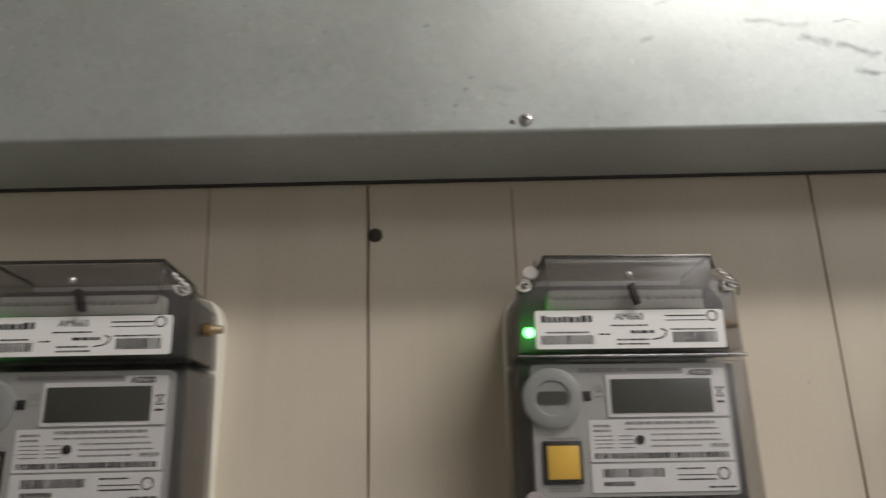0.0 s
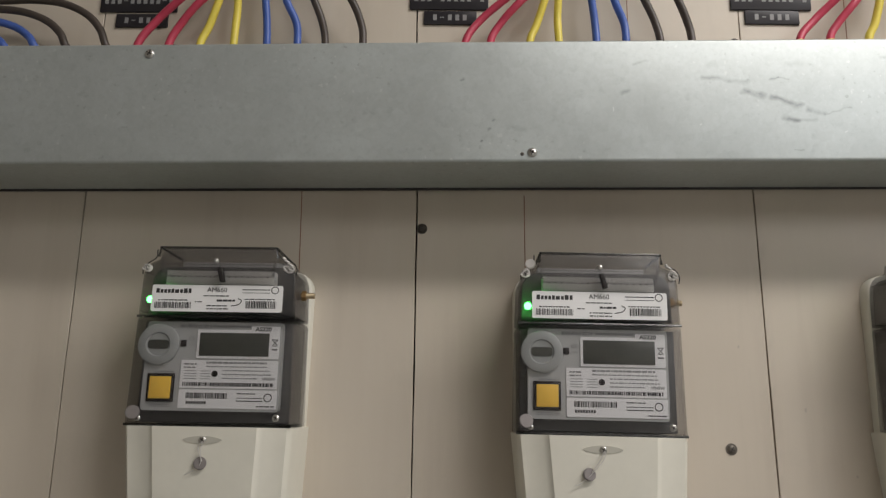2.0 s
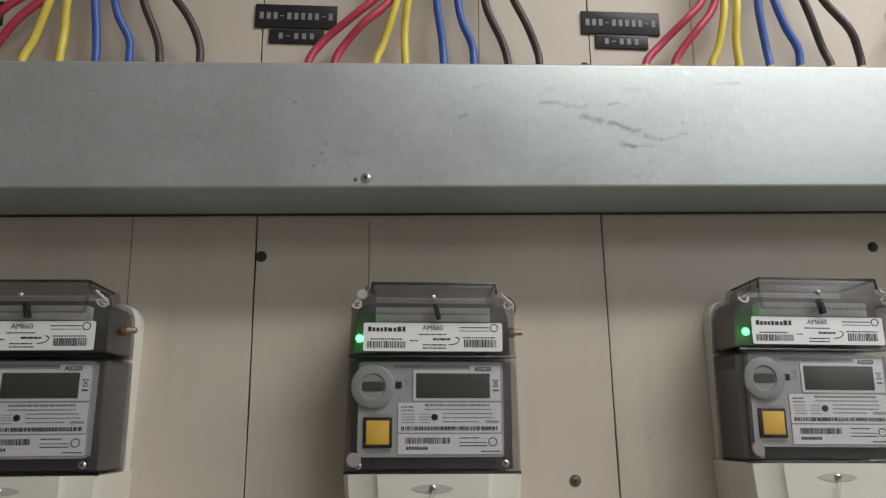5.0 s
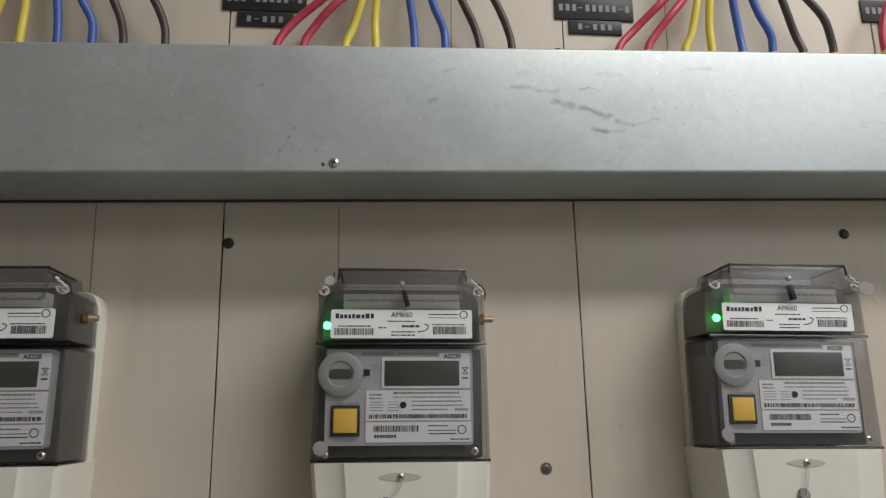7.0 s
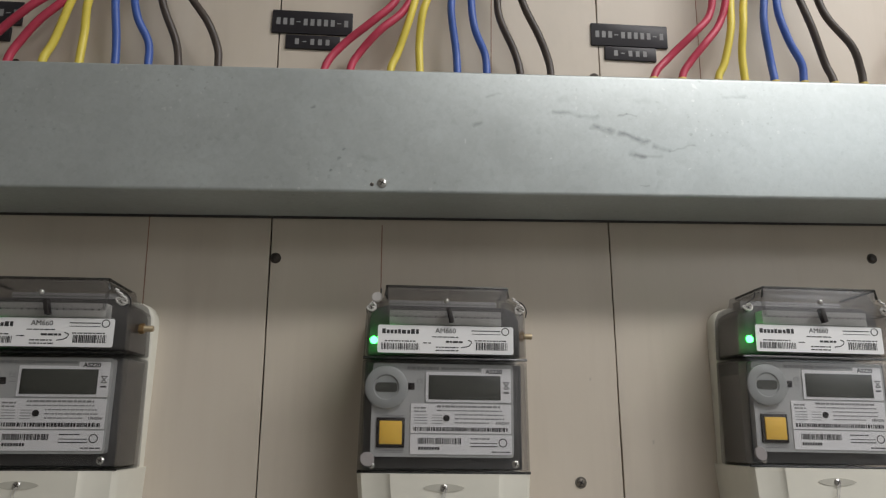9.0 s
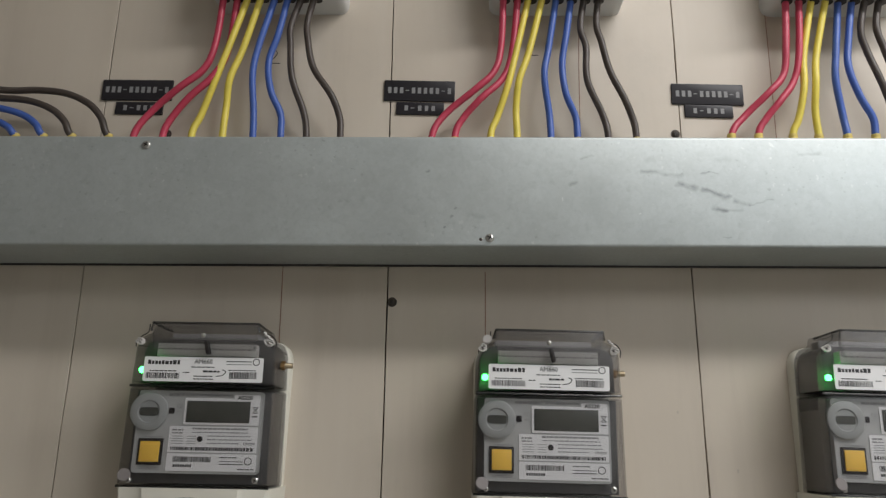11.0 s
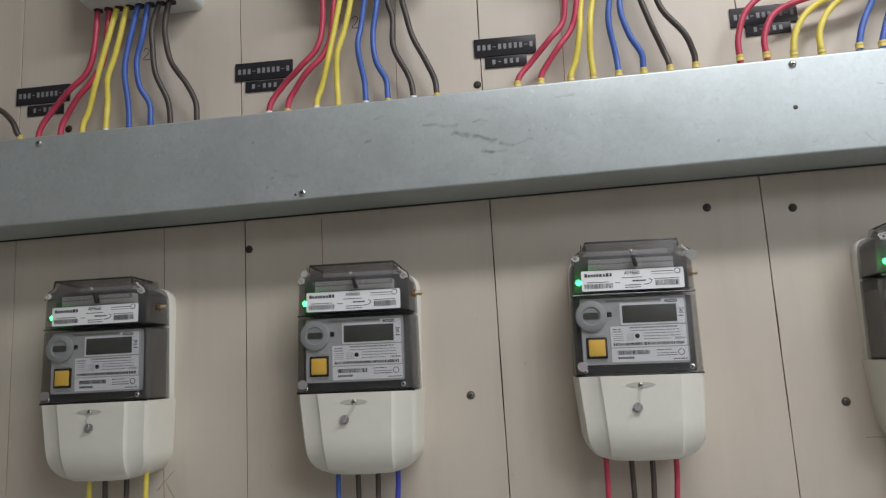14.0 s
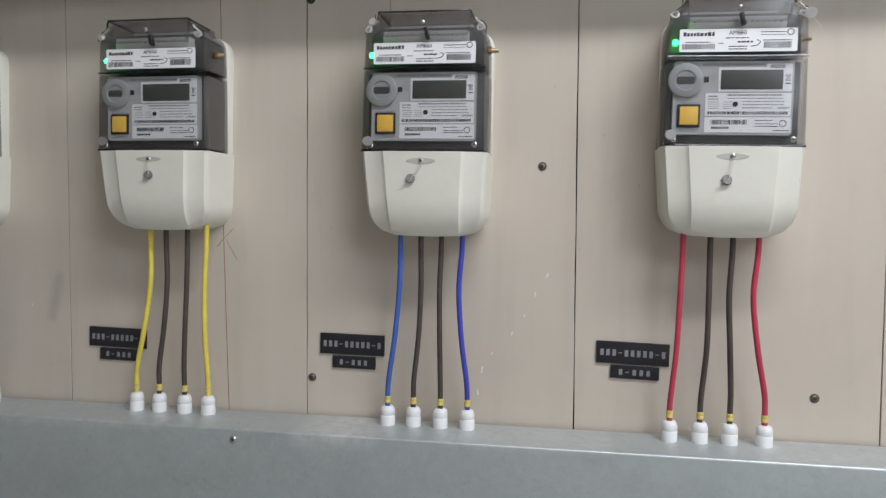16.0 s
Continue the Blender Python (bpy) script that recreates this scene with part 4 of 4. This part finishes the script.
def cable(points, r, material, colour, group, sleeve_z, sleeve=None):
    """An insulated cable through the given places, with a yellow marker sleeve near its foot."""
    label = f"{colour} insulated cable running into a white gland"
    ob = holder("cable", *points[-1], label, "cable", group)
    origin = Vector(points[-1])
    line = [p - origin for p in glide(points, 7)]
    part("insulation", tube(bmesh.new(), line, r, 12), material, ob)
    foot = min(line, key=lambda p: abs(p.z + origin.z - sleeve_z))
    bm = bmesh.new()
    n = 16
    rows = [[bm.verts.new((foot.x + q * math.cos(math.tau * i / n), foot.y + q * math.sin(math.tau * i / n), foot.z + h)) for i in range(n)]
            for q, h in ((r * 1.02, -0.0038), (r * 1.19, -0.0036), (r * 1.21, -0.0005), (r * 1.10, 0.0), (r * 1.21, 0.0006), (r * 1.18, 0.0038), (r * 1.02, 0.0040))]
    for a, b in zip(rows, rows[1:]):
        for i in range(n):
            bm.faces.new((a[i], a[(i + 1) % n], b[(i + 1) % n], b[i]))
    part("marker_sleeve", bm, sleeve or M_SLEEVE, ob, "white marker sleeve" if sleeve is M_GLAND else "yellow marker sleeve")
    return ob


KIND = [("red", M_RED)] * 2 + [("yellow", M_YEL)] * 2 + [("blue", M_BLUE)] * 2 + [("black", M_DARK)] * 2
# sideways place of each cable of a column on its way up, by height, relative to the column
SHAPE = [
    [(1.865, -0.307), (1.888, -0.278), (1.910, -0.256), (1.942, -0.2475), (2.010, -0.2430)],
    [(1.860, -0.281), (1.878, -0.265), (1.902, -0.244), (1.935, -0.2345), (2.010, -0.2285)],
    [(1.860, -0.253), (1.895, -0.243), (1.935, -0.2310), (2.010, -0.2131)],
    [(1.870, -0.2275), (1.900, -0.225), (1.935, -0.2150), (2.010, -0.1984)],
    [(1.865, -0.199), (1.905, -0.203), (1.940, -0.1975), (2.010, -0.1837)],
    [(1.862, -0.169), (1.885, -0.180), (1.920, -0.1865), (1.955, -0.1800), (2.010, -0.1690)],
    [(1.865, -0.145), (1.900, -0.158), (1.940, -0.1650), (1.965, -0.1670), (2.010, -0.1543)],
    [(1.858, -0.106), (1.880, -0.116), (1.912, -0.138), (1.945, -0.1460), (1.970, -0.1490), (2.010, -0.1396)],
]
FEET = {
    0: [-0.321, -0.2905, -0.260, -0.2275, -0.1955, -0.166, -0.139, -0.103],
    1: [-0.0055, 0.0185, 0.056, 0.0835, 0.119, 0.147, 0.179, 0.2085],
    2: [0.309, 0.337, 0.373, 0.3995, 0.4295, 0.459, 0.4895, 0.5195],
}
RIGHT = [
    [(0.5695, 1.8400), (0.5705, 1.8705), (0.5855, 1.9055), (0.6195, 1.9265), (0.6775, 1.9355), (0.7255, 1.9525), (0.7385, 2.0205)],
    [(0.5995, 1.8400), (0.6005, 1.8705), (0.6195, 1.8995), (0.6735, 1.9145), (0.7195, 1.9225), (0.7485, 1.9525), (0.7545, 2.0205)],
    [(0.6295, 1.8400), (0.6355, 1.8705), (0.6575, 1.8985), (0.6995, 1.9145), (0.7355, 1.9285), (0.7635, 1.9585), (0.7705, 2.0205)],
    [(0.6605, 1.8400), (0.6625, 1.8705), (0.6835, 1.9005), (0.7275, 1.9225), (0.7715, 1.9525), (0.7855, 2.0205)],
    [(0.7015, 1.8400), (0.7095, 1.8705), (0.7255, 1.9025), (0.7355, 1.9305), (0.7735, 1.9605), (0.8005, 2.0205)],
    [(0.7265, 1.8400), (0.7355, 1.8705), (0.7495, 1.9025), (0.7575, 1.9305), (0.7885, 1.9605), (0.8155, 2.0205)],
    [(0.7615, 1.8400), (0.7655, 1.8805), (0.7715, 1.9255), (0.8035, 1.9605), (0.8315, 2.0205)],
    [(0.7855, 1.8400), (0.7885, 1.8805), (0.7955, 1.9255), (0.8235, 1.9605), (0.8475, 2.0205)],
]
SHAPE_FEET = [-0.323, -0.290, -0.261, -0.227, -0.197, -0.167, -0.140, -0.104]
LEFT = [-0.562, -0.534, -0.505, -0.476, -0.447, -0.4175, -0.387, -0.348]
tops = {0: 0.0045, 1: 0.3145, 2: 0.6235}
YC = 0.465


def lift(x):
    return SLOPE * (x - 0.05)


for col in (0, 1, 2):
    drift = random.Random(col)
    for i in range(8):
        foot = FEET[col][i]
        shift = tops[col]
        pts = [(foot, YC, 1.808 + lift(foot)), (foot, YC, 1.844 + lift(foot))]
        miss = foot - (SHAPE_FEET[i] + shift)
        for k, (z, x) in enumerate(SHAPE[i]):
            q = max(0.0, 1 - k / 3)
            lean = (1 < k < len(SHAPE[i]) - 1) * ((-0.003 if i < 4 else 0.0) if col == 2 else (0.004 * (i == 5) + 0.007 * (i > 5) if col == 1 else 0.0))
            pts.append((x + lean + shift + miss * q + drift.uniform(-0.0012, 0.0012), YC - 0.006 * (k > 0) + drift.uniform(-0.002, 0.002), z + 0.004 - 0.008 * (x + shift) + lift(x + shift)))
        cable(pts, 0.0037, KIND[i][1], KIND[i][0], "supply cables", (1.8315, 1.8350, 1.8385)[col] + lift(foot), M_GLAND if col == 0 or (col == 1 and i in (0, 2, 4, 6)) else M_SLEEVE)
        gland(foot, YC, 1.8125 + lift(foot))
for i, way in enumerate(RIGHT):
    pts = [(way[0][0], YC, 1.81)] + [(x, YC - 0.003 - 0.002 * i * (k in (3, 4)), z) for k, (x, z) in enumerate(way)]
    cable(pts, 0.0037, KIND[i][1], KIND[i][0], "supply cables", 1.846)
    gland(way[0][0], YC, 1.8125 + lift(way[0][0]))
for i, x in enumerate(LEFT):
    peak = max(1.853, 1.889 - 0.0095 * (7 - i))
    rise = [(0.003, 0.06), (0.009, 0.35), (0.024, 0.68), (0.049, 0.92), (0.080, 1.0), (0.120, 1.0)]
    pts = [(x, YC, 1.808), (x, YC, 1.834)] + [(x - a, YC - 0.004, 1.84 + (peak - 1.84) * b) for a, b in rise]
    pts += [(x - 0.19, YC - 0.004, peak + 0.012), (x - 0.222, YC - 0.003, peak + 0.05), (x - 0.228, YC - 0.003, 2.03)]
    cable(pts, 0.0037, KIND[i][1], KIND[i][0], "supply cables", 1.836)
    gland(x, YC, 1.8125 + lift(x))

# load cables between the meters and the lower trough
LOWER = [
    ([-0.525, -0.503, -0.477, -0.453], [-0.552, -0.522, -0.490, -0.459], "blue"),
    ([-0.230, -0.210, -0.183, -0.159], [-0.259, -0.229, -0.196, -0.1655], "yellow"),
    ([0.073, 0.096, 0.119, 0.142], [0.0555, 0.0855, 0.1165, 0.147], "blue"),
    ([0.373, 0.400, 0.422, 0.447], [0.365, 0.396, 0.426, 0.4605], "red"),
    ([0.694, 0.718, 0.742, 0.768], [0.684, 0.714, 0.744, 0.775], "yellow"),
]
for heads, feet, tone in LOWER:
    paint = {"blue": M_BLUE, "yellow": M_YEL, "red": M_RED}[tone]
    for i, (a, b) in enumerate(zip(heads, feet)):
        dark = i in (1, 2)
        sway = (-0.0005, 0.001, -0.001, -0.0025)[i]
        low = 1.1780 + 0.001 * (b - 0.05)
        pts = [(a, 0.452, 1.44), (a, 0.452, 1.385), (a - 0.001 + sway, 0.453, 1.335), (a * 0.62 + b * 0.38 + sway, 0.455, 1.280), (b * 0.85 + a * 0.15, 0.461, 1.235), (b, YC, 1.212), (b, YC, low - 0.01)]
        material = M_DARK if dark else (M_VIOLET if tone == "blue" and i == 3 else paint)
        cable(pts[::-1], 0.0030, material, "black" if dark else ("violet-blue" if material is M_VIOLET else tone), "load cables", low + 0.0262)
        gland(b, YC, low)


# ---- isolator housings above, where the supply cables enter ----
def isolator(x0):
    ob = holder("isolator_housing", x0, WALL, 2.0015, "light grey plastic isolator housing above the supply cables", "isolator", "isolator housings")
    outline = rounded([(0, 0), (0.150, 0), (0.150, 0.19), (0, 0.19)], 0.012, 5)
    part("housing", slab(bmesh.new(), outline, 0.0, 0.058, 0.006), M_GREYBOX, ob)
    for i in range(8):
        part("cable_entry", cylinder(bmesh.new(), (0.016 + i * 0.0147, -0.0310, -0.0022), (0, 0, 1), 0.0058, 0.004, 16), M_BLACK, ob)
    return ob


for x in (-0.790, -0.254, 0.056, 0.365, 0.719):
    isolator(x)


# ---- engraved plates ----
def plate(x, z, tilt, big, rng):
    w, h = (0.0785, 0.0245) if big else (0.0525, 0.0145)
    ob = holder("number_plate", x, WALL, z, "black laminate plate with engraved white characters" if big else "small black laminate plate with engraved white characters", "plate", "engraved plates")
    ob.matrix_world = pose(x, WALL, z, 0, tilt, 0)
    outline = rounded([(0, -h), (w, -h), (w, 0), (0, 0)], 0.0006, 2)
    part("laminate", slab(bmesh.new(), outline, 0.0, 0.0024, 0.0005), M_PLATE, ob)
    bm = bmesh.new()
    widths = [1, 1, 1, 0, 1, 1, 1, 1, 1, 0, 1] if big else [1, 0, 1, 1, 1]
    pitch = 0.0066 if big else 0.0074
    x0, mid, tall = (w - pitch * len(widths)) / 2 + 0.001, -h / 2, 0.0072 if big else 0.0062
    for i, full in enumerate(widths):
        a = x0 + i * pitch
        if full:
            box(bm, a + 0.0004, a + 0.0042, -0.00255, -0.0023, mid - tall / 2, mid + tall / 2)
        else:
            box(bm, a, a + 0.0040, -0.00255, -0.0023, mid - 0.0005, mid + 0.0005)
    tagged(part("engraving", bm, M_ENGRAVE, ob, smooth=0), kind="stuff")
    return ob


for x, z, x2, z2, tilt in ((-0.3745, 1.9165, -0.357, 1.8895, 0.2), (-0.0605, 1.9180, -0.0465, 1.8915, 0.9), (0.257, 1.9160, 0.2700, 1.8905, 1.0), (0.572, 1.9200, 0.5885, 1.8970, 0.2),
                           (-0.3385, 1.2740, -0.3240, 1.2475, 1.2), (-0.0330, 1.2765, -0.0180, 1.2500, 0.9), (0.2885, 1.2790, 0.3040, 1.2525, 1.4), (0.604, 1.281, 0.618, 1.254, 1.2)):
    plate(x, z, tilt, True, rng)
    plate(x2, z2, tilt, False, rng)
